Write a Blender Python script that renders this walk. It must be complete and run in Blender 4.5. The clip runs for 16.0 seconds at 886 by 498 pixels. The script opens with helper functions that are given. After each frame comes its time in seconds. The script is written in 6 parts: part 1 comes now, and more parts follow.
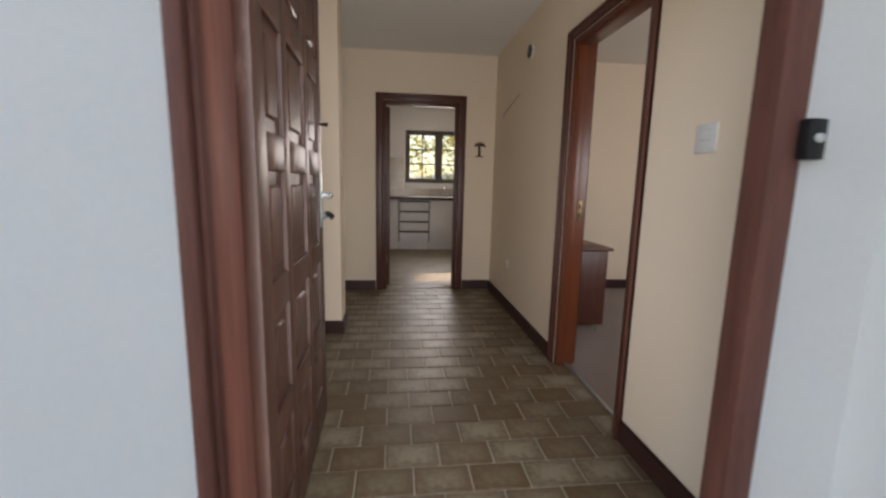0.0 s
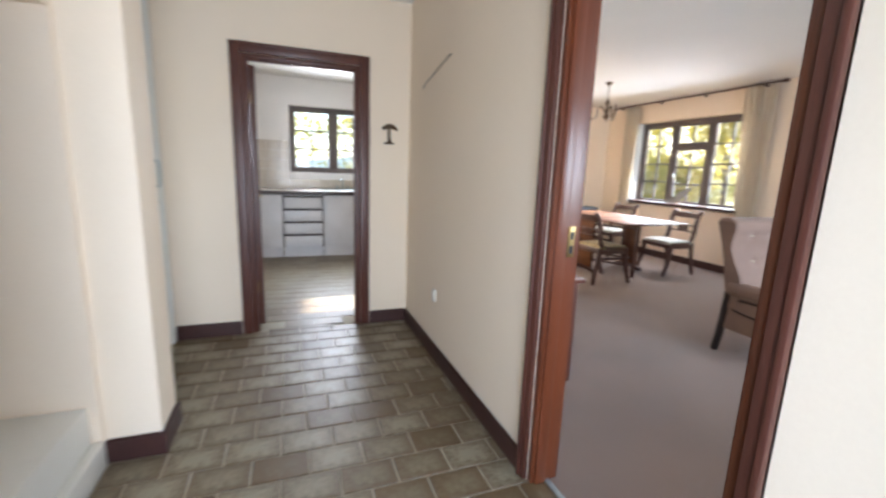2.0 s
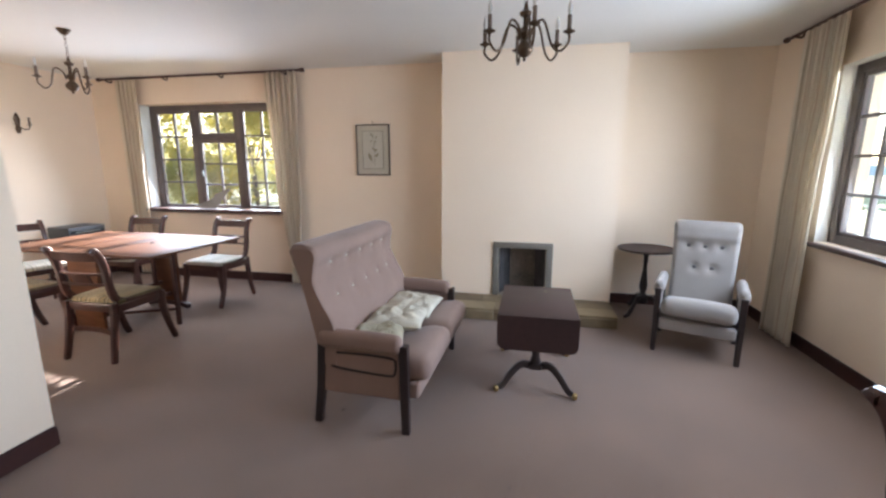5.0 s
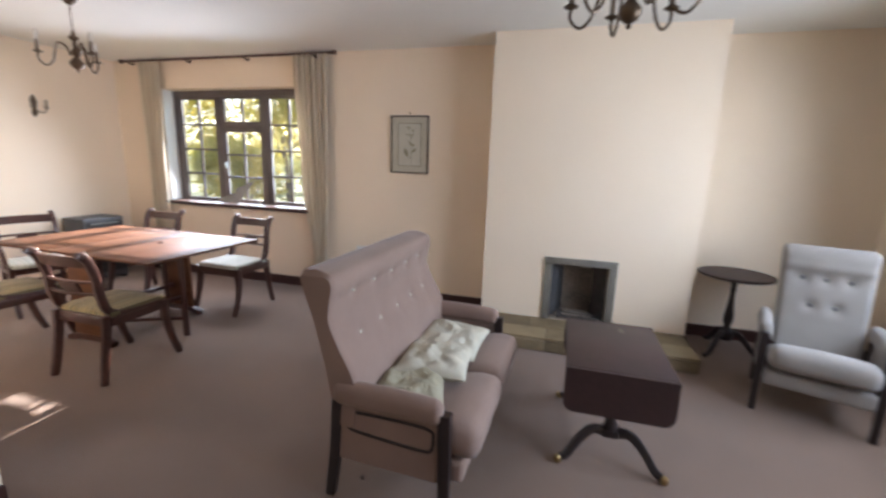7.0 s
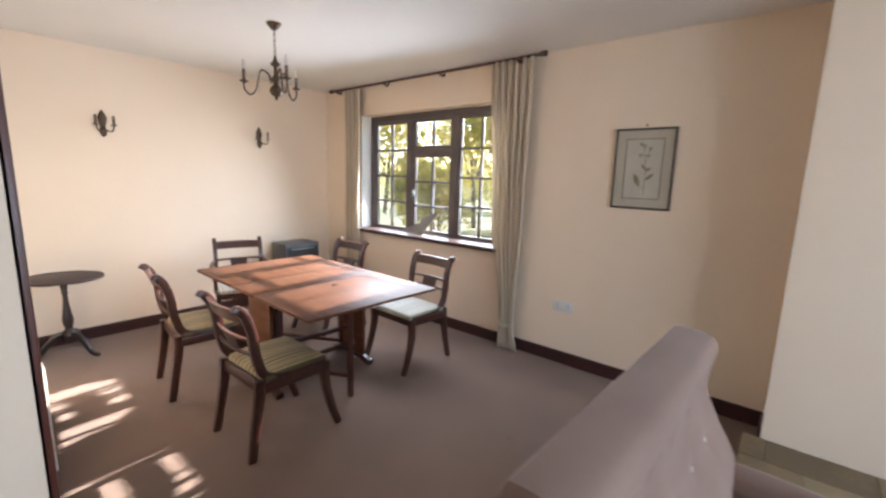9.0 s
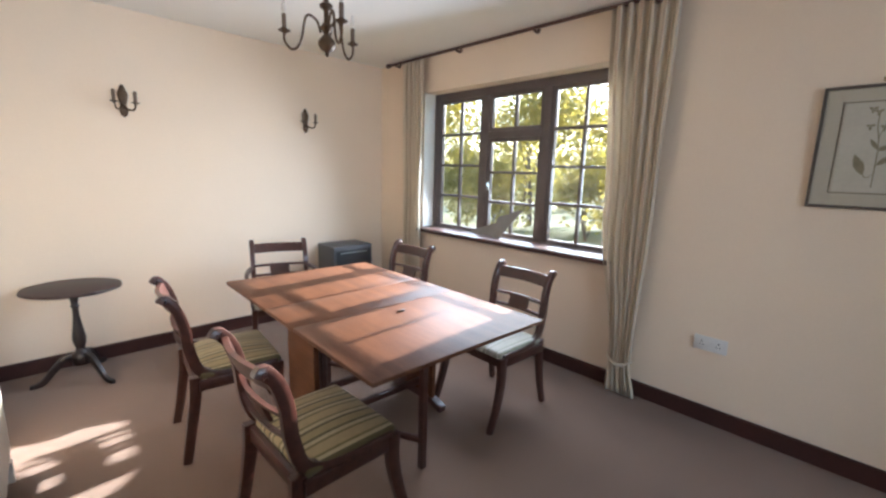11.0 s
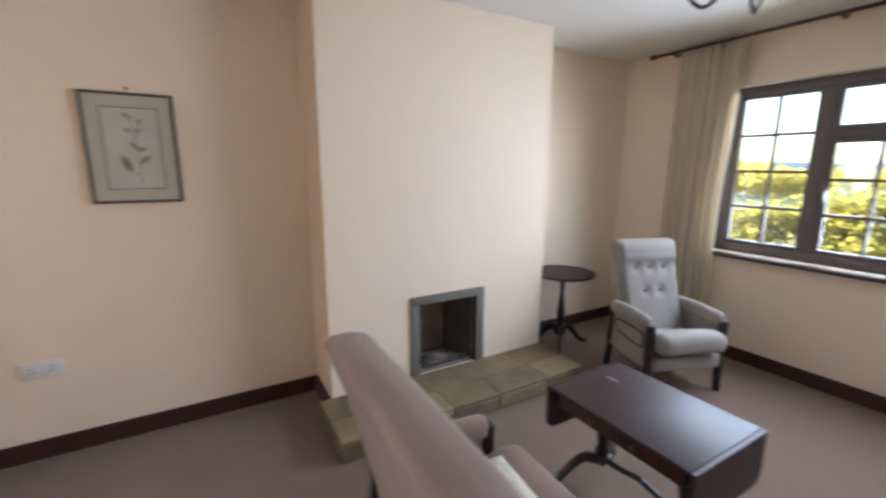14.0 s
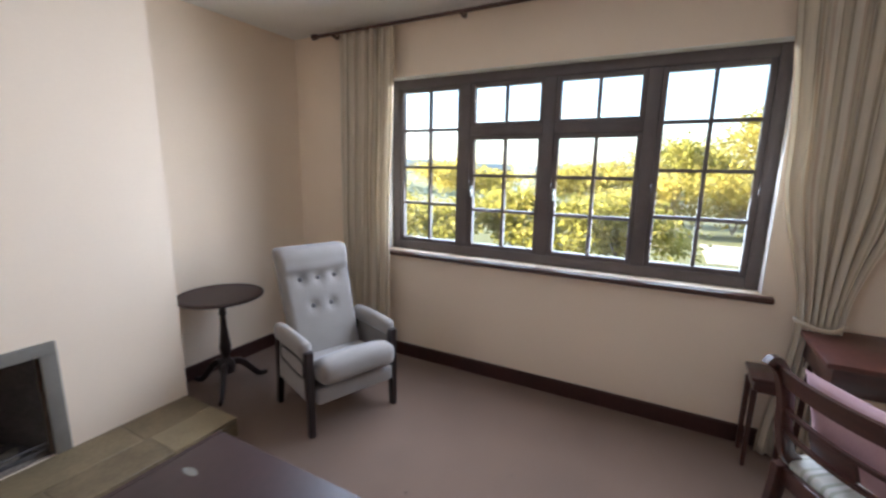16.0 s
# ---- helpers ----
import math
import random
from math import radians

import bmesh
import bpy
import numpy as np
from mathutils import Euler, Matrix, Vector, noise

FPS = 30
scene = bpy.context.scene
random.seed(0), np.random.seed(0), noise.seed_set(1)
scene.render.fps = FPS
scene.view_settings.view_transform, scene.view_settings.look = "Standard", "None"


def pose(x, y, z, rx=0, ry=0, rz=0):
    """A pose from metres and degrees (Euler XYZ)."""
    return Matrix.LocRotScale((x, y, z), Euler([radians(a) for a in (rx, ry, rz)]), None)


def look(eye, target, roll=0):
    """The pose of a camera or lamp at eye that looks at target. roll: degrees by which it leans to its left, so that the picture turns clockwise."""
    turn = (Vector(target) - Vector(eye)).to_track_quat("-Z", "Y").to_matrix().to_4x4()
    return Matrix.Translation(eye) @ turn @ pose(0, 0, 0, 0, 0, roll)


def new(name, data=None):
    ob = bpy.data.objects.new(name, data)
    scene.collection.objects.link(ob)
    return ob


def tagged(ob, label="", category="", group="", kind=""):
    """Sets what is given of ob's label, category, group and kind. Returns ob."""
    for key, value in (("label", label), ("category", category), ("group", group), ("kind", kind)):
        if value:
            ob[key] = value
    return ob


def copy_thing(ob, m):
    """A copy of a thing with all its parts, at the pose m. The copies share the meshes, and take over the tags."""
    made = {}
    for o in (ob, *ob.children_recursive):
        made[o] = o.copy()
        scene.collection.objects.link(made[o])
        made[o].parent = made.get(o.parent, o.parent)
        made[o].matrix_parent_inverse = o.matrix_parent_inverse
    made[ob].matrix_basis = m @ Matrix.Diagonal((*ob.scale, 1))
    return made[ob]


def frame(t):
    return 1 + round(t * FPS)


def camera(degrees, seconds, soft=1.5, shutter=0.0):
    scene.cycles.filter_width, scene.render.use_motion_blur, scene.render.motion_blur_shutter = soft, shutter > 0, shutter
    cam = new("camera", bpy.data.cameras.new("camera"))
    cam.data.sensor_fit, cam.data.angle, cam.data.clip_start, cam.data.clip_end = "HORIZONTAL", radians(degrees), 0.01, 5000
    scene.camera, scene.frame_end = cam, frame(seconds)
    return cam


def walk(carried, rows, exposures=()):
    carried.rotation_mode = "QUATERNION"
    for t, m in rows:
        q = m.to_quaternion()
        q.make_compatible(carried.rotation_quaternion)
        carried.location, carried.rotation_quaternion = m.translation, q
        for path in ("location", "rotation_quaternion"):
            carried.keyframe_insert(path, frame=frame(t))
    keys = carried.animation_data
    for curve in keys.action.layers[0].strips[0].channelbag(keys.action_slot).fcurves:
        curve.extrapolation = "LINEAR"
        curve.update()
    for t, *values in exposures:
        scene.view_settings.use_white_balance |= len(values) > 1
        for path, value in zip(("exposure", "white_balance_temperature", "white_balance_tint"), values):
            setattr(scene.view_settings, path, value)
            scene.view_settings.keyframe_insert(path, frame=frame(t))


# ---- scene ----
cam = camera(93.4, 16.0, soft=2.5, shutter=0.5)
PATH = [
    (0, (-0.009, 0.029, 1.188), (0.218, 1.991, 0.876), 1.3),
    (0.5, (0.002, 0.353, 1.267), (0.293, 2.299, 0.908), 1.3),
    (1, (0.053, 0.715, 1.275), (0.408, 2.655, 0.945), 1.6),
    (1.5, (0.095, 0.956, 1.292), (0.491, 2.885, 0.94), 1.9),
    (2, (0.139, 1.259, 1.288), (0.823, 3.101, 0.918), 2.1),
    (2.5, (0.256, 1.548, 1.39), (1.367, 3.164, 1.0), 1.7),
    (3, (0.521, 1.785, 1.396), (1.924, 3.154, 0.996), 1.2),
    (3.5, (0.747, 1.966, 1.428), (2.354, 3.094, 1.042), 0.9),
    (4, (0.939, 2.156, 1.418), (2.734, 2.957, 1.046), 0.7),
    (4.5, (1.085, 2.247, 1.415), (2.986, 2.747, 1.048), 0.3),
    (4.7, (1.147, 2.251, 1.408), (3.07, 2.658, 1.039), 0.0),
    (6.8, (1.722, 2.476, 1.426), (3.632, 2.915, 1.025), 1.7),
    (7, (1.793, 2.513, 1.445), (3.679, 3.044, 1.045), 1.9),
    (7.5, (2.039, 2.585, 1.459), (3.837, 3.375, 1.081), 2.3),
    (8, (2.292, 2.692, 1.482), (3.964, 3.731, 1.13), 3.0),
    (8.5, (2.485, 2.942, 1.498), (4.063, 4.124, 1.161), 2.7),
    (9, (2.639, 3.169, 1.518), (4.149, 4.437, 1.182), 1.7),
    (9.5, (2.812, 3.384, 1.511), (4.2, 4.779, 1.153), 1.3),
    (9.7, (2.881, 3.47, 1.506), (4.223, 4.908, 1.142), 1.4),
    (11.8, (3.126, 4.197, 1.441), (4.596, 5.505, 1.084), 2.3),
    (12, (3.154, 4.221, 1.449), (4.737, 5.392, 1.098), 2.1),
    (12.5, (3.179, 4.228, 1.47), (5.032, 4.889, 1.11), 0.9),
    (13, (3.144, 4.161, 1.47), (5.112, 4.164, 1.109), -0.1),
    (13.5, (3.137, 3.974, 1.51), (5.01, 3.382, 1.134), -0.2),
    (14, (3.076, 3.762, 1.526), (4.774, 2.776, 1.146), 0.2),
    (14.5, (2.977, 3.543, 1.522), (4.476, 2.276, 1.134), 0.6),
    (15, (2.94, 3.321, 1.505), (4.208, 1.824, 1.118), 0.7),
    (15.5, (2.965, 3.034, 1.505), (4.028, 1.38, 1.135), 1.0),
    (16, (3.007, 2.788, 1.497), (3.931, 1.055, 1.121), 0.9),
]
walk(cam, [(t, look(eye, target, roll)) for t, eye, target, roll in PATH],
     [(0.0, 2.0, 7400, 20), (0.5, 2.4, 7600, 28), (1.0, 2.75, 6500, 17), (2.0, 3.38, 6000, 13), (2.5, 3.4, 6200, 18), (3.0, 3.1, 6400, 27), (3.5, 3.12, 5900, 17), (4.0, 3.1, 5850, 15), (7.0, 2.95, 5900, 15), (8.0, 2.95, 5950, 16), (9.5, 2.88, 5850, 13), (12.0, 2.72, 5520, 10), (14.0, 2.95, 5850, 15), (16.0, 2.78, 5850, 17)])

# ---------------------------------------------------------------- light
SUN = Vector((1.0, 0.06, 0.362))
world = bpy.data.worlds.new("world")
scene.world = world
world.use_nodes = True
wn = world.node_tree
sky = wn.nodes.new("ShaderNodeTexSky")
sky.sky_type = "NISHITA"
sky.sun_disc = False
sky.sun_elevation = radians(20)
sky.sun_rotation = radians(86)
sky.air_density, sky.dust_density = 1.0, 1.5
wn.links.new(sky.outputs[0], wn.nodes["Background"].inputs[0])
wn.nodes["Background"].inputs[1].default_value = 0.13
sun_data = bpy.data.lights.new("sun", "SUN")
sun_data.energy, sun_data.angle, sun_data.color = 5.0, radians(0.6), (1.0, 0.89, 0.75)
sun = new("sun", sun_data)
sun.matrix_world = look(SUN * 30, (0, 0, 0))


def window_lamp(name, m, w, h, power, color, spread=150):
    """The sky's light that comes in by a window, from a lamp that fills its opening."""
    d = bpy.data.lights.new(name, "AREA")
    d.shape, d.size, d.size_y, d.energy, d.color = "RECTANGLE", w, h, power, color
    d.spread = radians(spread)
    ob = new(name, d)
    ob.matrix_world = m
    return ob


# daylight through the dining, living and kitchen windows and the open entrance
window_lamp("daylight_dining", look((5.985, 6.20, 1.53), (4.9, 6.0, 1.05)), 1.8, 1.15, 10, (0.87, 0.935, 1.0))
window_lamp("daylight_living", look((3.70, 0.025, 1.50), (3.70, 1.1, 1.2)), 2.3, 1.2, 12.5, (0.78, 0.89, 1.0))
window_lamp("daylight_kitchen", look((0.895, 8.02, 1.66), (0.895, 7.0, 1.5)), 1.1, 0.88, 6, (0.95, 0.97, 1.0))
window_lamp("daylight_entrance", look((0.19, 0.86, 1.05), (0.15, 2.0, 1.05)), 1.05, 1.95, 3.7, (0.80, 0.90, 1.0), 130)


# ---------------------------------------------------------------- materials
def mat(name, c1, c2=None, rough=0.6, scale=6.0, fine=60.0, bump=0.1, metal=0.0, stretch=(1, 1, 1), sheen=0.0, spec=0.5, rand=0.0, coat=0.0, dist=0.002, trans=0.0):
    """A surface with broad and fine variation between two colours and a fine relief."""
    m = bpy.data.materials.new(name)
    m.use_nodes = True
    nt = m.node_tree
    b = nt.nodes["Principled BSDF"]
    c2 = c2 or tuple(v * 0.82 for v in c1)
    tc = nt.nodes.new("ShaderNodeTexCoord")
    mp = nt.nodes.new("ShaderNodeMapping")
    mp.inputs["Scale"].default_value = stretch
    nt.links.new(tc.outputs["Object"], mp.inputs[0])
    n1 = nt.nodes.new("ShaderNodeTexNoise")
    n1.inputs["Scale"].default_value, n1.inputs["Detail"].default_value = scale, 4
    n2 = nt.nodes.new("ShaderNodeTexNoise")
    n2.inputs["Scale"].default_value, n2.inputs["Detail"].default_value = fine, 3
    for n in (n1, n2):
        nt.links.new(mp.outputs[0], n.inputs[0])
    add = nt.nodes.new("ShaderNodeMath")
    add.operation = "MULTIPLY_ADD"
    nt.links.new(n2.outputs[0], add.inputs[0])
    add.inputs[1].default_value = 0.5
    nt.links.new(n1.outputs[0], add.inputs[2])
    last = add
    if rand:
        info = nt.nodes.new("ShaderNodeObjectInfo")
        ma = nt.nodes.new("ShaderNodeMath")
        ma.operation = "MULTIPLY_ADD"
        nt.links.new(info.outputs["Random"], ma.inputs[0])
        ma.inputs[1].default_value = rand
        nt.links.new(add.outputs[0], ma.inputs[2])
        last = nt.nodes.new("ShaderNodeMath")
        last.operation = "SUBTRACT"
        nt.links.new(ma.outputs[0], last.inputs[0])
        last.inputs[1].default_value = rand / 2
    ramp = nt.nodes.new("ShaderNodeMapRange")
    ramp.inputs[1].default_value, ramp.inputs[2].default_value = 0.45, 1.05
    nt.links.new(last.outputs[0], ramp.inputs[0])
    mix = nt.nodes.new("ShaderNodeMix")
    mix.data_type = "RGBA"
    nt.links.new(ramp.outputs[0], mix.inputs[0])
    mix.inputs[6].default_value, mix.inputs[7].default_value = (*c1, 1), (*c2, 1)
    nt.links.new(mix.outputs[2], b.inputs["Base Color"])
    b.inputs["Roughness"].default_value, b.inputs["Metallic"].default_value = rough, metal
    b.inputs["Specular IOR Level"].default_value = spec
    b.inputs["Sheen Weight"].default_value, b.inputs["Coat Weight"].default_value = sheen, coat
    b.inputs["Coat Roughness"].default_value = 0.25
    if trans:
        b.inputs["Transmission Weight"].default_value = 0.0
        tl = nt.nodes.new("ShaderNodeBsdfTranslucent")
        nt.links.new(mix.outputs[2], tl.inputs[0])
        ms = nt.nodes.new("ShaderNodeMixShader")
        ms.inputs[0].default_value = trans
        nt.links.new(b.outputs[0], ms.inputs[1])
        nt.links.new(tl.outputs[0], ms.inputs[2])
        nt.links.new(ms.outputs[0], nt.nodes["Material Output"].inputs[0])
    if bump:
        bp = nt.nodes.new("ShaderNodeBump")
        bp.inputs["Strength"].default_value, bp.inputs["Distance"].default_value = bump, dist
        nt.links.new(n2.outputs[0], bp.inputs["Height"])
        nt.links.new(bp.outputs[0], b.inputs["Normal"])
    return m


def striped(name, colors, widths, axis=0, rough=0.85, trans=0.0, warp=0.0):
    """A woven fabric with repeating stripes across one axis."""
    m = mat(name, colors[0], colors[0], rough, 8, 400, 0.25, sheen=0.2, trans=trans)
    nt = m.node_tree
    tc = nt.nodes["Texture Coordinate"]
    sp = nt.nodes.new("ShaderNodeSeparateXYZ")
    nt.links.new(tc.outputs["UV" if axis == "uv" else "Object"], sp.inputs[0])
    md = nt.nodes.new("ShaderNodeMath")
    md.operation = "PINGPONG"
    md.inputs[1].default_value = sum(widths)
    nt.links.new(sp.outputs[0 if axis == "uv" else axis], md.inputs[0])
    dv = nt.nodes.new("ShaderNodeMath")
    dv.operation = "DIVIDE"
    nt.links.new(md.outputs[0], dv.inputs[0])
    dv.inputs[1].default_value = sum(widths)
    rp = nt.nodes.new("ShaderNodeValToRGB")
    rp.color_ramp.interpolation = "CONSTANT"
    pos = 0
    for i, (c, w) in enumerate(zip(colors, widths)):
        e = rp.color_ramp.elements[i] if i < 2 else rp.color_ramp.elements.new(min(pos / sum(widths), 1))
        e.position, e.color = pos / sum(widths), (*c, 1)
        pos += w
    nt.links.new(dv.outputs[0], rp.inputs[0])
    mx = nt.nodes.new("ShaderNodeMix")
    mx.data_type, mx.blend_type = "RGBA", "MULTIPLY"
    mx.inputs[0].default_value = 1
    n1 = nt.nodes.new("ShaderNodeTexNoise")
    n1.inputs["Scale"].default_value = 14
    mr = nt.nodes.new("ShaderNodeMapRange")
    mr.inputs[3].default_value, mr.inputs[4].default_value = 0.8, 1.1
    nt.links.new(n1.outputs[0], mr.inputs[0])
    nt.links.new(rp.outputs[0], mx.inputs[6])
    nt.links.new(mr.outputs[0], mx.inputs[7])
    nt.links.new(mx.outputs[2], nt.nodes["Principled BSDF"].inputs["Base Color"])
    if trans:
        nt.links.new(mx.outputs[2], nt.nodes["Translucent BSDF"].inputs[0])
    return m


def glass_mat():
    m = bpy.data.materials.new("window_glass")
    m.use_nodes = True
    nt = m.node_tree
    tr = nt.nodes.new("ShaderNodeBsdfTransparent")
    tr.inputs[0].default_value = (0.93, 0.96, 0.95, 1)
    gl = nt.nodes.new("ShaderNodeBsdfGlossy")
    gl.inputs["Roughness"].default_value = 0.03
    ms = nt.nodes.new("ShaderNodeMixShader")
    ms.inputs[0].default_value = 0.06
    nt.links.new(tr.outputs[0], ms.inputs[1])
    nt.links.new(gl.outputs[0], ms.inputs[2])
    nt.links.new(ms.outputs[0], nt.nodes["Material Output"].inputs[0])
    return m


WALL = mat("wall_paint_cream", (0.85, 0.712, 0.555), (0.80, 0.662, 0.508), 0.75, 1.2, 90, 0.12)
WHITE_WALL = mat("wall_paint_white", (0.86, 0.84, 0.81), (0.80, 0.78, 0.755), 0.75, 1.5, 70, 0.2)
CEIL = mat("ceiling_paint", (0.82, 0.80, 0.75), (0.77, 0.75, 0.70), 0.85, 1.0, 60, 0.12)
TRIM = mat("white_trim_paint", (0.80, 0.78, 0.72), (0.74, 0.72, 0.66), 0.45, 4, 80, 0.06)
CARPET = mat("carpet_mauve_brown", (0.205, 0.123, 0.078), (0.13, 0.076, 0.046), 0.95, 1.6, 240, 0.8, sheen=0.25, dist=0.006)
JAMB = mat("varnished_red_wood", (0.165, 0.042, 0.015), (0.088, 0.022, 0.009), 0.33, 3, 30, 0.06, stretch=(9, 9, 0.7), coat=0.2)
CASING = mat("dark_red_brown_casing", (0.115, 0.036, 0.023), (0.06, 0.019, 0.013), 0.4, 4, 40, 0.08, stretch=(8, 8, 0.8), coat=0.04)
BASEB = mat("baseboard_stain", (0.06, 0.022, 0.018), (0.035, 0.014, 0.012), 0.4, 5, 50, 0.08)
DOORWOOD = mat("weathered_door_wood", (0.098, 0.040, 0.024), (0.046, 0.018, 0.011), 0.45, 4, 45, 0.2, stretch=(7, 7, 0.7), coat=0.1)
def scuffed(m, color, low, high, stretch):
    """Adds pale scuffs with a ragged outline where the varnish has worn away."""
    nt = m.node_tree
    mp = nt.nodes.new("ShaderNodeMapping")
    mp.inputs["Scale"].default_value = stretch
    nt.links.new(nt.nodes["Texture Coordinate"].outputs["Object"], mp.inputs[0])
    ns = nt.nodes.new("ShaderNodeTexNoise")
    ns.inputs["Scale"].default_value, ns.inputs["Detail"].default_value, ns.inputs["Roughness"].default_value = 3.0, 8, 0.7
    nt.links.new(mp.outputs[0], ns.inputs[0])
    mr = nt.nodes.new("ShaderNodeMapRange")
    mr.inputs[1].default_value, mr.inputs[2].default_value = low, high
    nt.links.new(ns.outputs[0], mr.inputs[0])
    mx = nt.nodes.new("ShaderNodeMix")
    mx.data_type = "RGBA"
    nt.links.new(mr.outputs[0], mx.inputs[0])
    b = nt.nodes["Principled BSDF"]
    nt.links.new(b.inputs["Base Color"].links[0].from_socket, mx.inputs[6])
    mx.inputs[7].default_value = (*color, 1)
    nt.links.new(mx.outputs[2], b.inputs["Base Color"])
    return m


scuffed(DOORWOOD, (0.23, 0.14, 0.11), 0.56, 0.72, (2.2, 2.2, 0.8))
FRAMEWOOD = mat("weathered_frame_wood", (0.25, 0.09, 0.062), (0.14, 0.048, 0.034), 0.6, 4, 45, 0.3, stretch=(8, 8, 0.7))
MAHOG = mat("mahogany", (0.075, 0.026, 0.018), (0.033, 0.012, 0.009), 0.3, 5, 40, 0.06, stretch=(2, 7, 7), coat=0.35)
TABLETOP = mat("worn_tabletop", (0.155, 0.064, 0.029), (0.072, 0.028, 0.013), 0.5, 3, 40, 0.08, stretch=(7, 0.9, 7), spec=0.22)
EBONY = mat("near_black_wood", (0.022, 0.012, 0.011), (0.012, 0.008, 0.008), 0.35, 6, 50, 0.06, coat=0.2)
OLDTOP = mat("dull_dark_table_top", (0.046, 0.02, 0.018), (0.027, 0.012, 0.011), 0.5, 5, 40, 0.06, coat=0.04)
MAUVE = mat("mauve_velour", (0.29, 0.192, 0.15), (0.22, 0.142, 0.108), 0.9, 4, 220, 0.35, sheen=0.15, dist=0.003)
GREYFAB = mat("pale_grey_upholstery", (0.295, 0.263, 0.236), (0.24, 0.212, 0.19), 0.92, 5, 260, 0.35, sheen=0.3, dist=0.003)
BUTTON = mat("button_fabric", (0.13, 0.12, 0.12), None, 0.8, 20, 200, 0.2)
PILLOW = mat("faded_olive_cream_cotton", (0.56, 0.515, 0.41), (0.46, 0.42, 0.325), 0.9, 6, 220, 0.3)
PILLOW_OLIVE = mat("faded_olive_cotton", (0.42, 0.375, 0.27), (0.32, 0.285, 0.195), 0.9, 6, 220, 0.3)
PINK = mat("faded_pink_cotton", (0.62, 0.40, 0.40), (0.52, 0.31, 0.32), 0.9, 8, 220, 0.3)
BRASS = mat("old_brass", (0.42, 0.30, 0.13), (0.30, 0.2, 0.09), 0.38, 20, 90, 0.05, metal=1)
BRONZE = mat("dark_antique_brass", (0.13, 0.085, 0.05), (0.07, 0.045, 0.03), 0.42, 20, 90, 0.05, metal=0.8)
STEEL = mat("worn_grey_metal", (0.42, 0.46, 0.45), (0.30, 0.35, 0.34), 0.35, 20, 90, 0.05, metal=0.9)
CANDLE = mat("candle_sleeve", (0.16, 0.11, 0.075), None, 0.6, 20, 80, 0.05)
BULB = mat("clear_bulb", (0.75, 0.72, 0.66), None, 0.1, 10, 50, 0.0)
PLASTIC = mat("white_plastic", (0.80, 0.79, 0.76), None, 0.35, 10, 60, 0.0)
BLACKP = mat("black_plastic", (0.015, 0.015, 0.016), None, 0.35, 10, 60, 0.02)
HEARTH = mat("hearth_stone", (0.27, 0.205, 0.115), (0.14, 0.10, 0.055), 0.6, 5, 50, 0.4, rand=0.7, dist=0.004)
MORTAR = mat("mortar", (0.20, 0.165, 0.115), (0.15, 0.12, 0.08), 0.9, 10, 80, 0.4)
SURROUND = mat("cement_surround", (0.20, 0.18, 0.148), (0.14, 0.125, 0.10), 0.75, 6, 60, 0.3)
SOOT = mat("sooty_firebrick", (0.10, 0.09, 0.085), (0.03, 0.028, 0.028), 0.9, 5, 40, 0.5, dist=0.006)
ASH = mat("firebox_back", (0.36, 0.29, 0.225), (0.10, 0.085, 0.075), 0.9, 3.5, 40, 0.5, dist=0.006)
GROUT = mat("tile_grout", (0.42, 0.375, 0.285), (0.33, 0.29, 0.215), 0.85, 12, 90, 0.3)
UNIT = mat("kitchen_unit_white", (0.70, 0.71, 0.74), None, 0.4, 3, 60, 0.03)
UNITEDGE = mat("dark_drawer_pull", (0.035, 0.022, 0.02), None, 0.4, 10, 60, 0.05)
WORKTOP = mat("pale_worktop", (0.50, 0.46, 0.40), (0.42, 0.385, 0.33), 0.35, 20, 200, 0.05)
SPLASH = mat("beige_wall_tile", (0.60, 0.54, 0.45), (0.52, 0.46, 0.375), 0.2, 6, 40, 0.05, rand=0.25)
WINWOOD = mat("dark_window_paint", (0.145, 0.118, 0.108), (0.10, 0.08, 0.073), 0.5, 8, 70, 0.15)
SILLWOOD = mat("sill_wood", (0.085, 0.038, 0.026), (0.05, 0.022, 0.016), 0.4, 6, 60, 0.12)
PAPER = mat("old_cardboard", (0.20, 0.17, 0.13), (0.14, 0.12, 0.09), 0.85, 8, 60, 0.1)
MATBOARD = mat("picture_mat_beige", (0.50, 0.46, 0.36), (0.45, 0.41, 0.32), 0.6, 6, 60, 0.0)
PRINT = mat("picture_print_paper", (0.56, 0.53, 0.44), None, 0.6, 6, 60, 0.0)
INK = mat("print_olive_ink", (0.19, 0.17, 0.10), (0.27, 0.23, 0.15), 0.7, 30, 90, 0.0)
PFRAME = mat("picture_frame_grey_brown", (0.10, 0.08, 0.065), None, 0.4, 12, 80, 0.05)
LEAF = mat("sunlit_leaves", (0.39, 0.34, 0.07), (0.24, 0.24, 0.045), 0.6, 1.2, 9, 0.0, trans=0.7)
LEAF2 = mat("yellowing_leaves", (0.46, 0.37, 0.08), (0.30, 0.27, 0.055), 0.6, 1.0, 8, 0.0, trans=0.75)
# leaves of the far belt, lightened so the colour itself carries the haze
HAZETINTLEAF = mat("far_leaves_painted_haze", (0.52, 0.46, 0.20), (0.38, 0.37, 0.15), 0.7, 0.6, 5, 0.0, trans=0.75)
BARK = mat("bark", (0.16, 0.12, 0.09), (0.09, 0.065, 0.05), 0.9, 5, 40, 0.5)
GRASS = mat("dry_grass_ground", (0.14, 0.135, 0.045), (0.08, 0.095, 0.03), 0.95, 0.15, 4, 0.3)
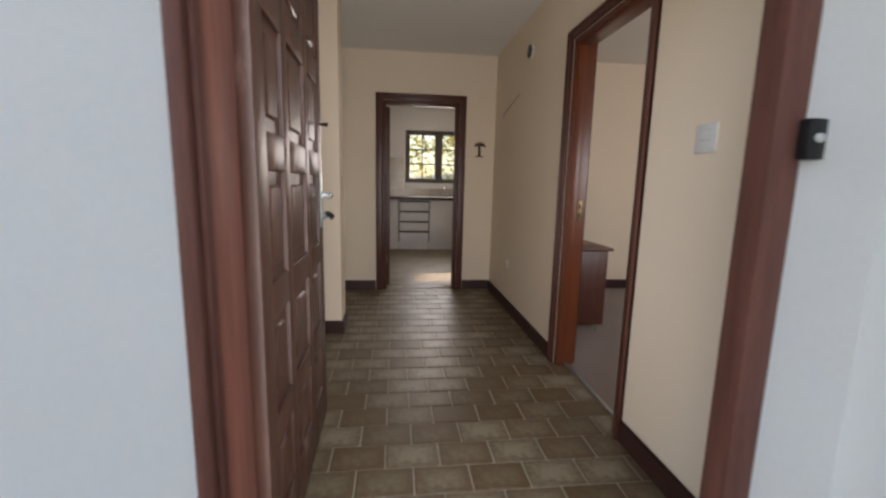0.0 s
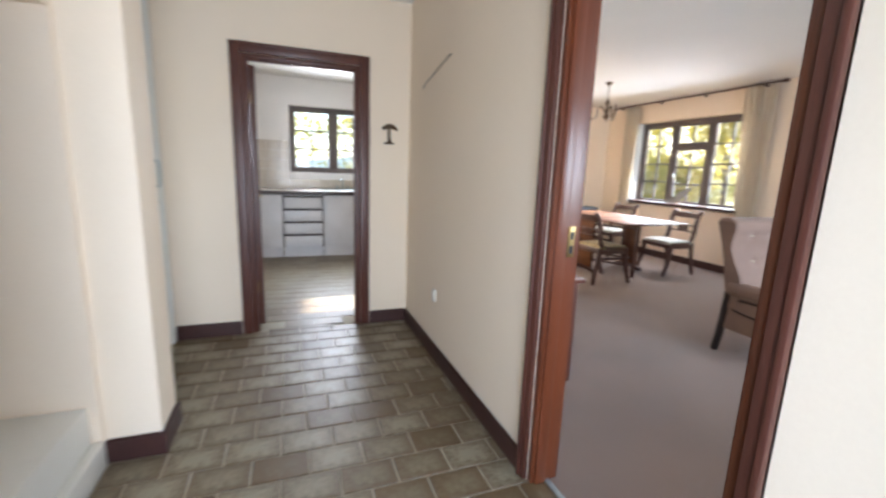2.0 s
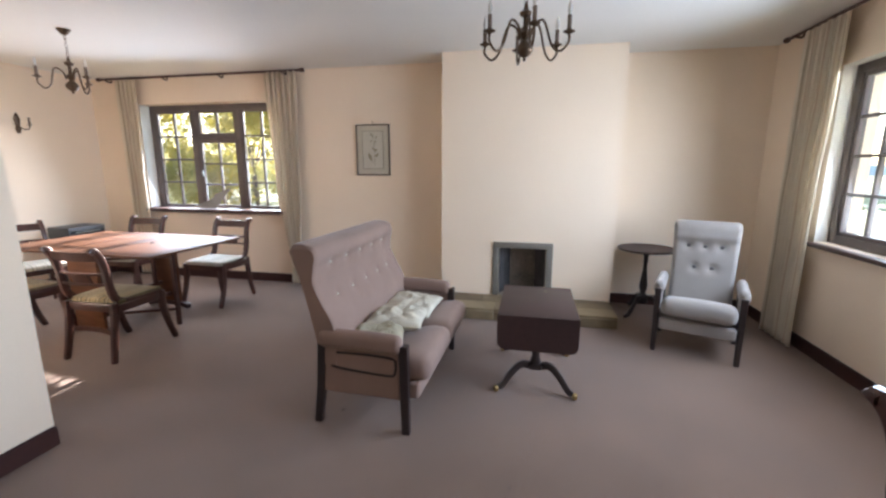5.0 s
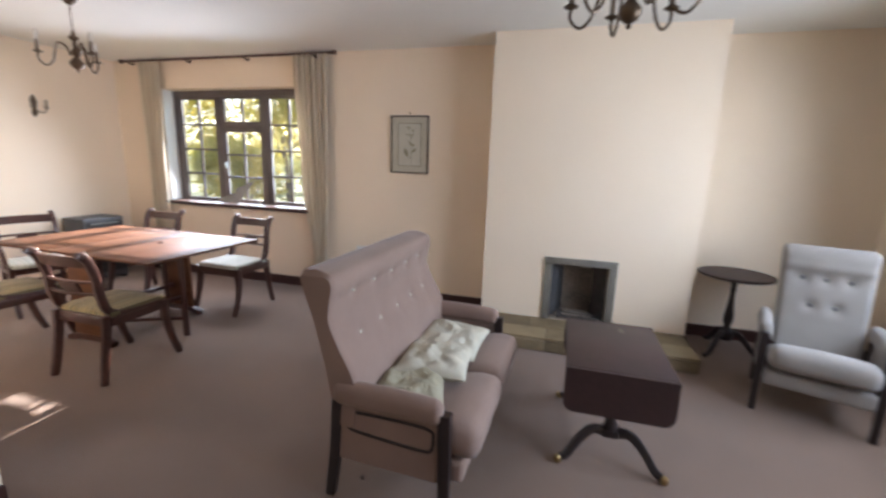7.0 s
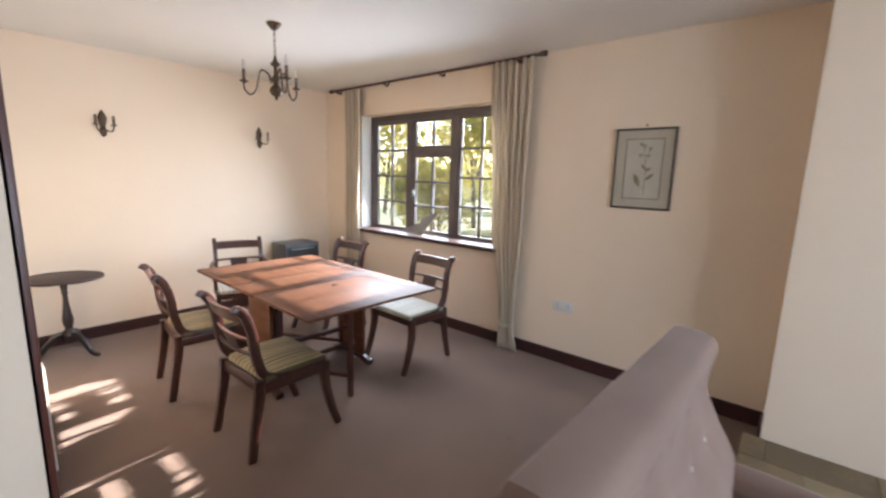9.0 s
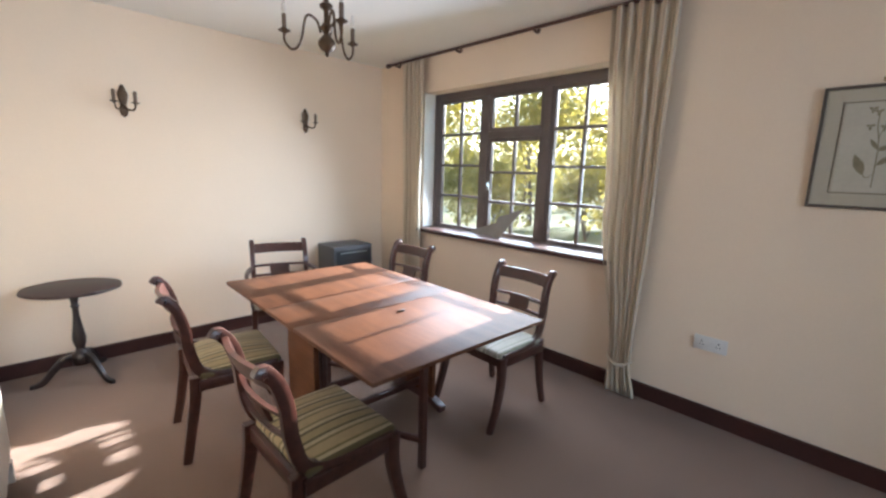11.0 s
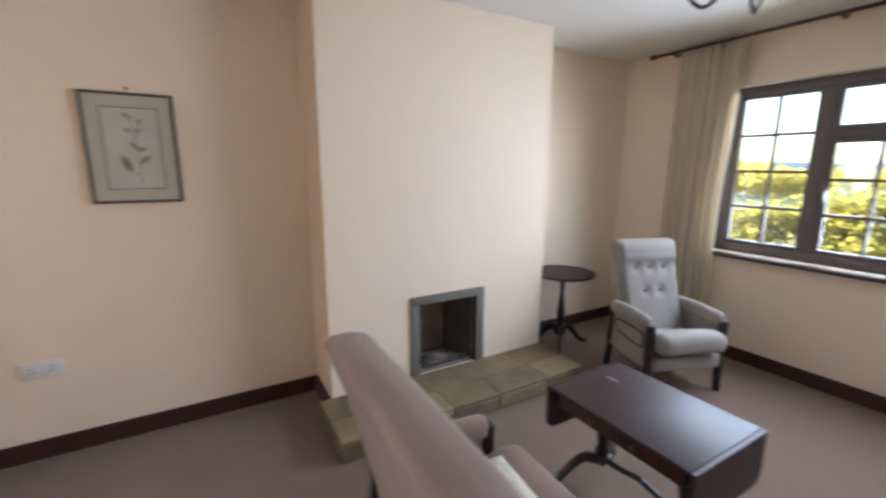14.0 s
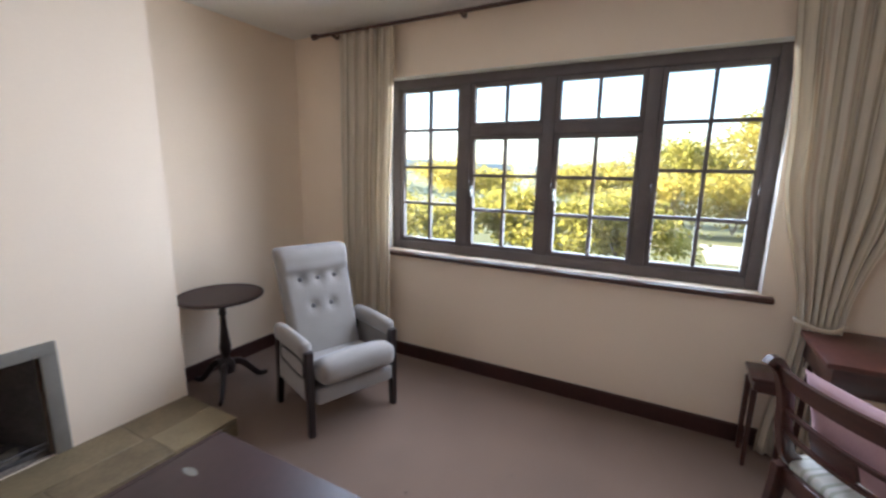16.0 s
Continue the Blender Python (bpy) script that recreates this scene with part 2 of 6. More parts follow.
DRIVE = mat("pale_gravel_drive", (0.52, 0.46, 0.38), (0.42, 0.37, 0.3), 0.95, 3, 60, 0.4)
# distance haze is mixed into the hills' base colour
HILL = mat("far_hills_painted_haze", (0.42, 0.47, 0.51), (0.46, 0.50, 0.53), 1.0, 0.002, 0.02, 0.0, spec=0)
# green of the valley woods, greyed and paled to paint in the haze
VALLEY = mat("far_woods_painted_haze", (0.22, 0.27, 0.20), (0.30, 0.33, 0.26), 1.0, 0.01, 0.08, 0.0, spec=0)
PORCH = mat("porch_concrete", (0.35, 0.32, 0.28), (0.27, 0.25, 0.22), 0.85, 5, 60, 0.3)
GLASS = glass_mat()
SEATSTRIPE = striped("striped_seat_fabric", [(0.42, 0.33, 0.17), (0.20, 0.17, 0.07), (0.50, 0.42, 0.25), (0.13, 0.11, 0.05), (0.36, 0.29, 0.14)], [0.022, 0.012, 0.016, 0.014, 0.018], 0)
SEATPALE = striped("pale_striped_seat_fabric", [(0.55, 0.54, 0.47), (0.42, 0.42, 0.33), (0.60, 0.58, 0.52), (0.36, 0.37, 0.29), (0.53, 0.52, 0.45)], [0.022, 0.012, 0.016, 0.014, 0.018], 0)
CURTAIN = striped("cream_striped_curtain", [(0.80, 0.71, 0.56), (0.58, 0.49, 0.34), (0.82, 0.74, 0.60), (0.70, 0.57, 0.42), (0.80, 0.71, 0.56)], [0.04, 0.014, 0.03, 0.012, 0.03], "uv", trans=0.35)


def tile_mat():
    """Glazed floor tile: mottled olive-brown with darker edges of its own, each tile a little different."""
    m = mat("glazed_olive_brown_tile", (0.265, 0.23, 0.155), (0.12, 0.08, 0.038), 0.43, 4.5, 40, 0.12, rand=0.8)
    nt = m.node_tree
    tc = nt.nodes["Texture Coordinate"]
    sp = nt.nodes.new("ShaderNodeSeparateXYZ")
    nt.links.new(tc.outputs["Generated"], sp.inputs[0])
    parts_ = []
    for k in range(2):
        pp = nt.nodes.new("ShaderNodeMath")
        pp.operation = "PINGPONG"
        pp.inputs[1].default_value = 0.5
        nt.links.new(sp.outputs[k], pp.inputs[0])
        parts_.append(pp)
    mn = nt.nodes.new("ShaderNodeMath")
    mn.operation = "MINIMUM"
    for k in range(2):
        nt.links.new(parts_[k].outputs[0], mn.inputs[k])
    ns = nt.nodes.new("ShaderNodeTexNoise")
    ns.inputs["Scale"].default_value = 9
    ad = nt.nodes.new("ShaderNodeMath")
    ad.operation = "MULTIPLY_ADD"
    nt.links.new(ns.outputs[0], ad.inputs[0])
    ad.inputs[1].default_value = 0.75
    nt.links.new(mn.outputs[0], ad.inputs[2])
    mr = nt.nodes.new("ShaderNodeMapRange")
    for i, v in ((1, 0.38), (2, 0.72), (3, 0.75), (4, 0.0)):
        mr.inputs[i].default_value = v
    nt.links.new(ad.outputs[0], mr.inputs[0])
    mx = nt.nodes.new("ShaderNodeMix")
    mx.data_type = "RGBA"
    nt.links.new(mr.outputs[0], mx.inputs[0])
    old = [l for l in nt.links if l.to_socket.name == "Base Color"][0].from_socket
    nt.links.new(old, mx.inputs[6])
    mx.inputs[7].default_value = (0.105, 0.06, 0.026, 1)
    nt.links.new(mx.outputs[2], nt.nodes["Principled BSDF"].inputs["Base Color"])
    return m


TILE = tile_mat()


# ---------------------------------------------------------------- mesh helpers
def box(bm, x0, x1, y0, y1, z0, z1, bev=0.0, seg=2):
    vs = bmesh.ops.create_cube(bm, size=1)["verts"]
    for v in vs:
        v.co = Vector((x0 + (v.co.x + 0.5) * (x1 - x0), y0 + (v.co.y + 0.5) * (y1 - y0), z0 + (v.co.z + 0.5) * (z1 - z0)))
    if bev:
        es = list({e for v in vs for e in v.link_edges})
        bmesh.ops.bevel(bm, geom=es, offset=bev, segments=seg, profile=0.5, affect="EDGES", clamp_overlap=True)
    return bm


def bx(*a, **k):
    return box(bmesh.new(), *a, **k)


def lathe(bm, profile, seg=20, x=0, y=0):
    """Turns a profile of (radius, z) about an upright axis."""
    rings = []
    for r, z in profile:
        rings.append([bm.verts.new((x + r * math.cos(2 * math.pi * i / seg), y + r * math.sin(2 * math.pi * i / seg), z)) for i in range(seg)])
    for a, b in zip(rings, rings[1:]):
        for i in range(seg):
            bm.faces.new((a[i], a[(i + 1) % seg], b[(i + 1) % seg], b[i]))
    for ring in (rings[0], rings[-1]):
        if len(ring) > 2:
            bm.faces.new(ring)
    return bm


def smooth_path(pts, n=5):
    """Catmull-Rom points through pts."""
    P = [Vector(p) for p in pts]
    P = [P[0] * 2 - P[1]] + P + [P[-1] * 2 - P[-2]]
    out = []
    for i in range(1, len(P) - 2):
        for k in range(n):
            t = k / n
            a, b, c, d = P[i - 1], P[i], P[i + 1], P[i + 2]
            out.append(0.5 * (2 * b + (c - a) * t + (2 * a - 5 * b + 4 * c - d) * t * t + (3 * b - a - 3 * c + d) * t ** 3))
    out.append(P[-2])
    return out


def sweep(bm, pts, ra, rb=None, side=(1, 0, 0), seg=8, square=False, n=5, taper=None):
    """A rod along pts; ra is its half width along side, rb across; square gives a four-sided bar with softened corners."""
    path = smooth_path(pts, n)
    rb = rb or ra
    s = Vector(side).normalized()
    if square:
        c = 0.8
        prof = [(1, c), (c, 1), (-c, 1), (-1, c), (-1, -c), (-c, -1), (c, -1), (1, -c)]
    else:
        prof = [(math.cos(2 * math.pi * i / seg), math.sin(2 * math.pi * i / seg)) for i in range(seg)]
    rings = []
    for i, p in enumerate(path):
        t = (path[min(i + 1, len(path) - 1)] - path[max(i - 1, 0)]).normalized()
        s2 = (s - t * s.dot(t))
        s2 = s2.normalized() if s2.length > 1e-4 else t.orthogonal().normalized()
        nn = t.cross(s2)
        f = taper(i / (len(path) - 1)) if taper else 1
        rings.append([bm.verts.new(p + s2 * (ra * f * a) + nn * (rb * f * b)) for a, b in prof])
    k = len(prof)
    for a, b in zip(rings, rings[1:]):
        for i in range(k):
            bm.faces.new((a[i], a[(i + 1) % k], b[(i + 1) % k], b[i]))
    bm.faces.new(rings[0][::-1])
    bm.faces.new(rings[-1])
    return bm


def puff(bm, x0, x1, y0, y1, z0, z1, r=0.03, crown=0.02, n=8, jit=0.0):
    """An upholstered block: rounded edges and a crowned top and front."""
    start = len(bm.verts)
    box(bm, x0, x1, y0, y1, z0, z1)
    bm.verts.ensure_lookup_table()
    vs = bm.verts[start:]
    es = list({e for v in vs for e in v.link_edges})
    bmesh.ops.bevel(bm, geom=es, offset=r, segments=4, profile=0.5, affect="EDGES", clamp_overlap=True)
    bm.verts.ensure_lookup_table()
    vs = set(bm.verts[start:]) | set()
    es = [e for e in bm.edges if e.verts[0] in vs and e.calc_length() > 0.1]
    if es:
        bmesh.ops.subdivide_edges(bm, edges=es, cuts=n - 1, use_grid_fill=True)
    bm.verts.ensure_lookup_table()
    cx, cy = (x0 + x1) / 2, (y0 + y1) / 2
    for v in bm.verts[start:]:
        u, w = (v.co.x - cx) / (x1 - x0) * 2, (v.co.y - cy) / (y1 - y0) * 2
        k = max(0, 1 - u * u) * max(0, 1 - w * w)
        if v.co.z > (z0 + z1) / 2:
            v.co.z += crown * k
        if jit:
            v.co += Vector(noise.noise_vector(v.co * 7)) * jit
    return bm


def mesh_of(name, bm, material, smooth=True):
    bmesh.ops.recalc_face_normals(bm, faces=bm.faces)
    me = bpy.data.meshes.new(name)
    bm.to_mesh(me)
    bm.free()
    me.materials.append(material)
    if smooth:
        for p in me.polygons:
            p.use_smooth = True
        me.set_sharp_from_angle(angle=radians(38))
    return me


def part(name, bm, material, parent, label="", smooth=True):
    ob = new(name, mesh_of(name, bm, material, smooth))
    ob.parent = parent
    if label:
        tagged(ob, label)
    return ob


def thing(name, label, category, m=None, group="", kind=""):
    ob = new(name)
    ob.empty_display_size = 0.1
    ob.matrix_world = m or Matrix.Identity(4)
    return tagged(ob, label, category, group, kind)


def solid(name, bm, material, label="", category="", kind="structure", smooth=False):
    return tagged(new(name, mesh_of(name, bm, material, smooth)), label, category, "", kind)

# ---------------------------------------------------------------- structure
H = 2.525


def wall_bm(axis, p0, p1, a0, a1, z0, z1, holes=()):
    """A wall between p0 and p1, running along axis from a0 to a1, with rectangular holes (b0, b1, low, high)."""
    bm = bmesh.new()

    def add(u0, u1, w0, w1):
        if u1 - u0 < 1e-4 or w1 - w0 < 1e-4:
            return
        if axis == "x":
            box(bm, u0, u1, p0, p1, w0, w1)
        else:
            box(bm, p0, p1, u0, u1, w0, w1)
    u = a0
    for b0, b1, lo, hi in sorted(holes):
        add(u, b0, z0, z1)
        add(b0, b1, z0, lo)
        add(b0, b1, hi, z1)
        u = b1
    add(u, a1, z0, z1)
    return bm


EW = (5.22, 7.17, 0.845, 2.2)      # dining window opening, along y
SW = (2.515, 4.95, 0.865, 2.15)       # living window opening, along x
KW = (0.17, 1.42, 1.185, 2.14)       # kitchen window opening, along x
solid("wall_east", wall_bm("y", 5.86, 6.14, -0.18, 8.1, -0.1, H, [EW]), WALL, "cream painted east wall with the dining window")
solid("wall_south", wall_bm("x", -0.18, 0.10, 1.19, 5.86, -0.1, H, [SW]), WALL, "cream painted south wall with the wide window")
solid("wall_north", wall_bm("x", 7.87, 8.1, 2.73, 5.86, -0.1, H), WALL, "cream painted north wall behind the dining table")
solid("wall_hall_east", wall_bm("y", 1.06, 1.19, -0.18, 4.62, -0.1, H, [(1.79, 2.605, -0.1, 2.06)]), WALL, "cream painted wall between hall and living room")
solid("wall_hall_end", wall_bm("x", 4.62, 4.75, -1.7, 2.73, -0.1, H, [(-0.15, 0.67, -0.1, 2.035)]), WALL, "cream painted wall with the kitchen doorway")
solid("wall_dining_west", wall_bm("y", 2.60, 2.73, 4.75, 8.1, -0.1, H, [(4.80, 5.58, -0.1, 2.05)]), WALL, "cream painted west wall of the dining area")
solid("wall_front", wall_bm("x", 0.82, 0.90, -7.0, 1.06, -0.3, H, [(-0.396, 0.815, -0.3, 2.16)]), WHITE_WALL, "white rendered front wall around the entrance")
solid("wall_porch_side", wall_bm("y", 1.035, 1.058, -3.2, 0.838, -0.3, H), WHITE_WALL, "white rendered outside wall beside the entrance")
solid("wall_hall_west", wall_bm("y", -0.75, -0.63, 0.90, 3.22, -0.1, H, [(2.0, 3.218, -0.1, 1.80)]), WALL, "cream painted hall wall with a low recess")
solid("wall_recess_back", wall_bm("y", -1.70, -1.60, 1.06, 4.62, -0.1, H), WALL, "cream painted back of the recess")
solid("wall_recess_side", wall_bm("x", 3.22, 3.25, -1.60, -0.63, -0.1, H), WALL, "cream painted side of the recess")
solid("wall_recess_near", wall_bm("x", 1.90, 2.0, -1.60, -0.752, -0.1, H), WALL, "cream painted near side of the recess")
solid("wall_pier", box(wall_bm("x", 3.25, 3.50, -1.60, -0.424, -0.1, H), -0.6, -0.5, 3.3, 3.4, H - 0.01, H, 0), WALL, "cream painted pier in the hall")
solid("ceiling_recess", bx(-1.60, -0.752, 2.0, 3.22, 1.80, 1.86), WALL, "cream painted soffit of the recess")
solid("wall_kitchen_north", wall_bm("x", 7.97, 8.2, -1.70, 2.60, -0.1, 2.6, [KW]), WHITE_WALL, "white painted kitchen wall with a window")
solid("wall_kitchen_west", wall_bm("y", -1.80, -1.70, 4.62, 8.2, -0.1, 2.6), WHITE_WALL, "white painted kitchen side wall")
solid("wall_kitchen_lining", wall_bm("y", 2.58, 2.598, 4.752, 7.97, -0.05, H, [(4.80, 5.58, -0.05, 2.05)]), WHITE_WALL, "white painted kitchen side of the dining wall")
# chimney breast with the firebox opening through its face
FB = (2.085, 2.555, 0.115, 0.62)
solid("wall_chimney_breast", wall_bm("y", 5.48, 5.70, 1.45, 3.16, -0.1, H, [FB]), WALL, "cream plastered chimney breast")
solid("wall_chimney_core", wall_bm("y", 5.70, 5.86, 1.45, 3.16, -0.1, H, [(2.02, 2.62, 0.05, 0.9)]), WALL, "chimney core behind the breast")

solid("ceiling", bx(-1.8, 6.14, 0.84, 8.2, H, H + 0.12), CEIL, "off-white painted ceiling")
solid("ceiling_bay", bx(1.035, 6.14, -0.18, 0.84, H, H + 0.12), CEIL, "off-white painted ceiling by the south window")
solid("roof", box(bx(-7.0, 6.6, 0.3, 8.7, H + 0.14, H + 0.3), 0.8, 6.6, -0.65, 0.3, H + 0.14, H + 0.3), FRAMEWOOD, "low roof slab with eaves")
solid("floor_carpet", box(bx(1.135, 5.86, 0.10, 4.62, -0.06, 0.0), 2.665, 5.86, 4.62, 7.87, -0.06, 0.0), CARPET, "worn mauve-brown fitted carpet")
floor_hall = solid("floor_hall", bx(-1.60, 1.135, 0.84, 4.685, -0.06, -0.006), GROUT, "hall floor of glazed olive-brown tiles with pale grout")
floor_kitchen = solid("floor_kitchen", bx(-1.70, 2.665, 4.685, 7.97, -0.06, -0.006), GROUT, "kitchen floor of glazed olive-brown tiles")
solid("floor_porch", bx(-4.0, 1.035, -1.6, 0.84, -0.20, -0.10, bev=0.01), PORCH, "concrete porch slab before the entrance")
solid("doorsill", bx(-0.362, 0.745, 0.83, 1.055, -0.10, 0.004, bev=0.008), FRAMEWOOD, "worn wooden sill of the entrance")


def baseboard(x0, x1, y0, y1, h=0.105):
    """A baseboard with a rounded upper edge."""
    bm = bx(x0, x1, y0, y1, 0.0, h)
    es = [e for e in bm.edges if all(v.co.z > h - 0.001 for v in e.verts)]
    bmesh.ops.bevel(bm, geom=es, offset=0.007, segments=2, affect="EDGES", clamp_overlap=True)
    solid("baseboard", bm, BASEB, "dark stained wooden baseboard", "baseboard")


T = 0.018
for b in ((1.20, 5.86, 0.10, 0.10 + T), (5.86 - T, 5.86, 0.10 + T, 1.45), (5.86 - T, 5.86, 3.16, 7.87 - T), (2.73 + T, 5.86, 7.87 - T, 7.87),
          (5.48, 5.86 - T, 1.45 - T, 1.45), (5.48, 5.86 - T, 3.16, 3.16 + T), (1.20 + T, 2.73, 4.62 - T, 4.62), (2.73, 2.73 + T, 5.66, 7.87),
          (1.19, 1.19 + T, 2.69, 4.62), (1.19, 1.19 + T, 0.10 + T, 1.71), (1.06 - T, 1.06, 2.655, 4.62), (1.06 - T, 1.06, 1.06, 1.74),
          (0.745, 1.06 - T, 4.62 - T, 4.62), (-0.66, -0.225, 4.62 - T, 4.62), (-0.424, -0.424 + T, 3.25 - T, 3.50), (-0.63, -0.424, 3.25 - T, 3.25)):
    baseboard(*b)


def casing(name, axis, at, out, b0, b1, top, w=0.075, d=0.02, material=None):
    """The moulded architrave round an opening, on the wall face at `at`, standing out by d towards out (+1 or -1)."""
    bm = bmesh.new()
    lo, hi = (at, at + d) if out > 0 else (at - d, at)
    for u0, u1, w0, w1 in ((b0 - w, b0, 0.0, top + w), (b1, b1 + w, 0.0, top + w), (b0, b1, top, top + w)):
        if axis == "x":
            box(bm, u0, u1, lo, hi, w0, w1, bev=0.006)
        else:
            box(bm, lo, hi, u0, u1, w0, w1, bev=0.006)
    for u0, u1, w0, w1 in ((b0 - w, b0 - w + 0.018, 0.0, top + w), (b1 + w - 0.018, b1 + w, 0.0, top + w), (b0 - w + 0.02, b1 + w - 0.02, top + w - 0.018, top + w)):
        e = 0.01
        lo2, hi2 = (lo, hi + e) if out > 0 else (lo - e, hi)
        if axis == "x":
            box(bm, u0, u1, lo2, hi2, w0, w1, bev=0.005)
        else:
            box(bm, lo2, hi2, u0, u1, w0, w1, bev=0.005)
    return solid(name, bm, material or CASING, "dark red-brown moulded door casing", "door casing", smooth=True)


def lining(name, axis, p0, p1, b0, b1, top, material, t=0.03, stop=0.012, label="varnished red-brown wooden door lining"):
    """The boards that line an opening, with a door stop."""
    root = thing(name, label, "door frame", kind="structure")
    pm = (p0 + p1) / 2
    for n, u0, u1, w0, w1 in (("jamb", b0, b0 + t, 0.0, top), ("jamb", b1 - t, b1, 0.0, top), ("head", b0 + t, b1 - t, top - t, top)):
        bm = bmesh.new()
        if axis == "x":
            box(bm, u0, u1, p0, p1, w0, w1, bev=0.004)
        else:
            box(bm, p0, p1, u0, u1, w0, w1, bev=0.004)
        part(n, bm, material, root)
    for u0, u1, w0, w1 in ((b0 + t, b0 + t + stop, 0.0, top - t), (b1 - t - stop, b1 - t, 0.0, top - t), (b0 + t + stop, b1 - t - stop, top - t - stop, top - t)):
        bm = bmesh.new()
        if axis == "x":
            box(bm, u0, u1, p0 + 0.015, pm, w0, w1, bev=0.002)
        else:
            box(bm, p0 + 0.015, pm, u0, u1, w0, w1, bev=0.002)
        part("door_stop", bm, material, root)
    return root


casing("trim_living_door_hall", "y", 1.06, -1, 1.79, 2.605, 2.06, w=0.05)
casing("trim_living_door_room", "y", 1.19, 1, 1.79, 2.605, 2.06)
liv = lining("door_frame_living", "y", 1.06, 1.19, 1.79, 2.605, 2.06, JAMB)
strike = bx(1.135, 1.165, 2.571, 2.574, 0.975, 1.095, bev=0.001)
part("strike_plate", strike, BRASS, liv, "brass strike plate")
part("strike_hole", box(bx(1.143, 1.158, 2.5695, 2.5715, 0.99, 1.02), 1.143, 1.158, 2.5695, 2.5715, 1.045, 1.075), BLACKP, liv, "dark strike hole")
casing("trim_kitchen_door", "x", 4.62, -1, -0.15, 0.67, 2.035, w=0.068)
kfr = lining("door_frame_kitchen", "x", 4.62, 4.75, -0.15, 0.67, 2.035, CASING, label="dark red-brown wooden kitchen door lining")
for z in (0.28, 1.72):
    part("hinge", lathe(bmesh.new(), [(0.002, z), (0.008, z + 0.002), (0.008, z + 0.088), (0.002, z + 0.09)], 8, -0.112, 4.764), BRASS, kfr, "brass hinge")
casing("trim_dining_door", "y", 2.73, 1, 4.80, 5.58, 2.05)
lining("door_frame_dining", "y", 2.60, 2.73, 4.80, 5.58, 2.05, CASING, label="dark wooden lining of the opening to the kitchen")
solid("threshold_strip", bx(1.125, 1.15, 1.82, 2.575, 0.0, 0.006, bev=0.002), STEEL, "metal strip between tiles and carpet", "threshold")

# kitchen door, open into the kitchen
kd = thing("door_kitchen", "dark red-brown wooden kitchen door standing open", "door", pose(-0.112, 4.768, 0.0, 0, 0, 97), kind="structure")
bm = bx(0.0, 0.74, -0.04, 0.0, 0.01, 1.99, bev=0.004)
part("leaf", bm, CASING, kd)
part("door_handle", sweep(bmesh.new(), [(0.68, -0.045, 1.0), (0.68, -0.085, 1.0), (0.60, -0.09, 1.0)], 0.008, side=(0, 0, 1)), BRASS, kd, "brass lever handle")

# entrance door frame and door
ent = thing("door_frame_entrance", "weathered brown wooden frame of the entrance", "door frame", kind="structure")
for n, b in (("jamb", (-0.396, -0.362, 0.812, 1.05, -0.10, 2.09)), ("jamb", (0.745, 0.815, 0.812, 0.885, -0.10, 2.09)), ("head", (-0.396, 0.815, 0.812, 0.885, 2.09, 2.16))):
    part(n, bx(*b, bev=0.008), FRAMEWOOD, ent)
for b in ((-0.362, -0.35, 0.83, 0.99, 0.0, 2.078), (-0.35, 0.745, 0.83, 0.88, 2.078, 2.09)):
    part("door_stop", bx(*b, bev=0.003), FRAMEWOOD, ent)
BELL = 0.815
bell = thing("door_bell", "small black door bell push with a white button", "door bell")
part("body", bx(BELL - 0.02, BELL + 0.02, 0.785, 0.812, 1.25, 1.33, bev=0.004), BLACKP, bell)
part("button", lathe(bmesh.new(), [(0.009, 0.0), (0.009, 0.006), (0.005, 0.009)], 14), PLASTIC, bell, "white round button").matrix_world = pose(BELL, 0.785, 1.292, 90)

DL = 1.04
door = thing("door_entrance", "weathered brown panelled wooden front door standing open", "door", pose(-0.352, 1.058, 0.0, 0, 0, 91.5), kind="structure")
cols = [(0.0, 0.10), (0.29, 0.36), (0.63, 0.70), (DL - 0.105, DL)]
rails = [(0.01, 0.20), (0.44, 0.53), (0.81, 0.91), (1.21, 1.31), (1.60, 1.70), (1.96, 2.07)]
for c0, c1 in cols:
    part("stile", bx(c0, c1, -0.022, 0.022, 0.01, 2.07, bev=0.006), DOORWOOD, door)
for r0, r1 in rails:
    for (a0, a1), (b0, b1) in zip(cols, cols[1:]):
        part("rail", bx(a1, b0, -0.022, 0.022, r0, r1, bev=0.006), DOORWOOD, door)
for (r0, r1), (s0, s1) in zip(rails, rails[1:]):
    for (a0, a1), (b0, b1) in zip(cols, cols[1:]):
        bm = bx(a1 - 0.002, b0 + 0.002, -0.008, 0.008, r1 - 0.002, s0 + 0.002)
        part("panel", box(bm, a1 + 0.035, b0 - 0.035, -0.016, 0.016, r1 + 0.035, s0 - 0.035, bev=0.012, seg=1), DOORWOOD, door)
for s in (-1, 1):
    y0, y1 = sorted((s * 0.022, s * 0.028))
    part("escutcheon", bx(DL - 0.085, DL - 0.035, y0, y1, 0.97, 1.22, bev=0.004), STEEL, door, "worn grey metal escutcheon")
    part("door_handle", sweep(bmesh.new(), [(DL - 0.06, s * 0.026, 1.12), (DL - 0.06, s * 0.065, 1.12), (DL - 0.085, s * 0.075, 1.12), (DL - 0.17, s * 0.07, 1.115)], 0.011, 0.007, side=(0, 0, 1)), STEEL, door, "worn grey lever handle")
    part("cylinder_lock", sweep(bmesh.new(), [(DL - 0.06, s * 0.02, 1.02), (DL - 0.06, s * 0.045, 1.02)], 0.012), STEEL, door, "lock cylinder")
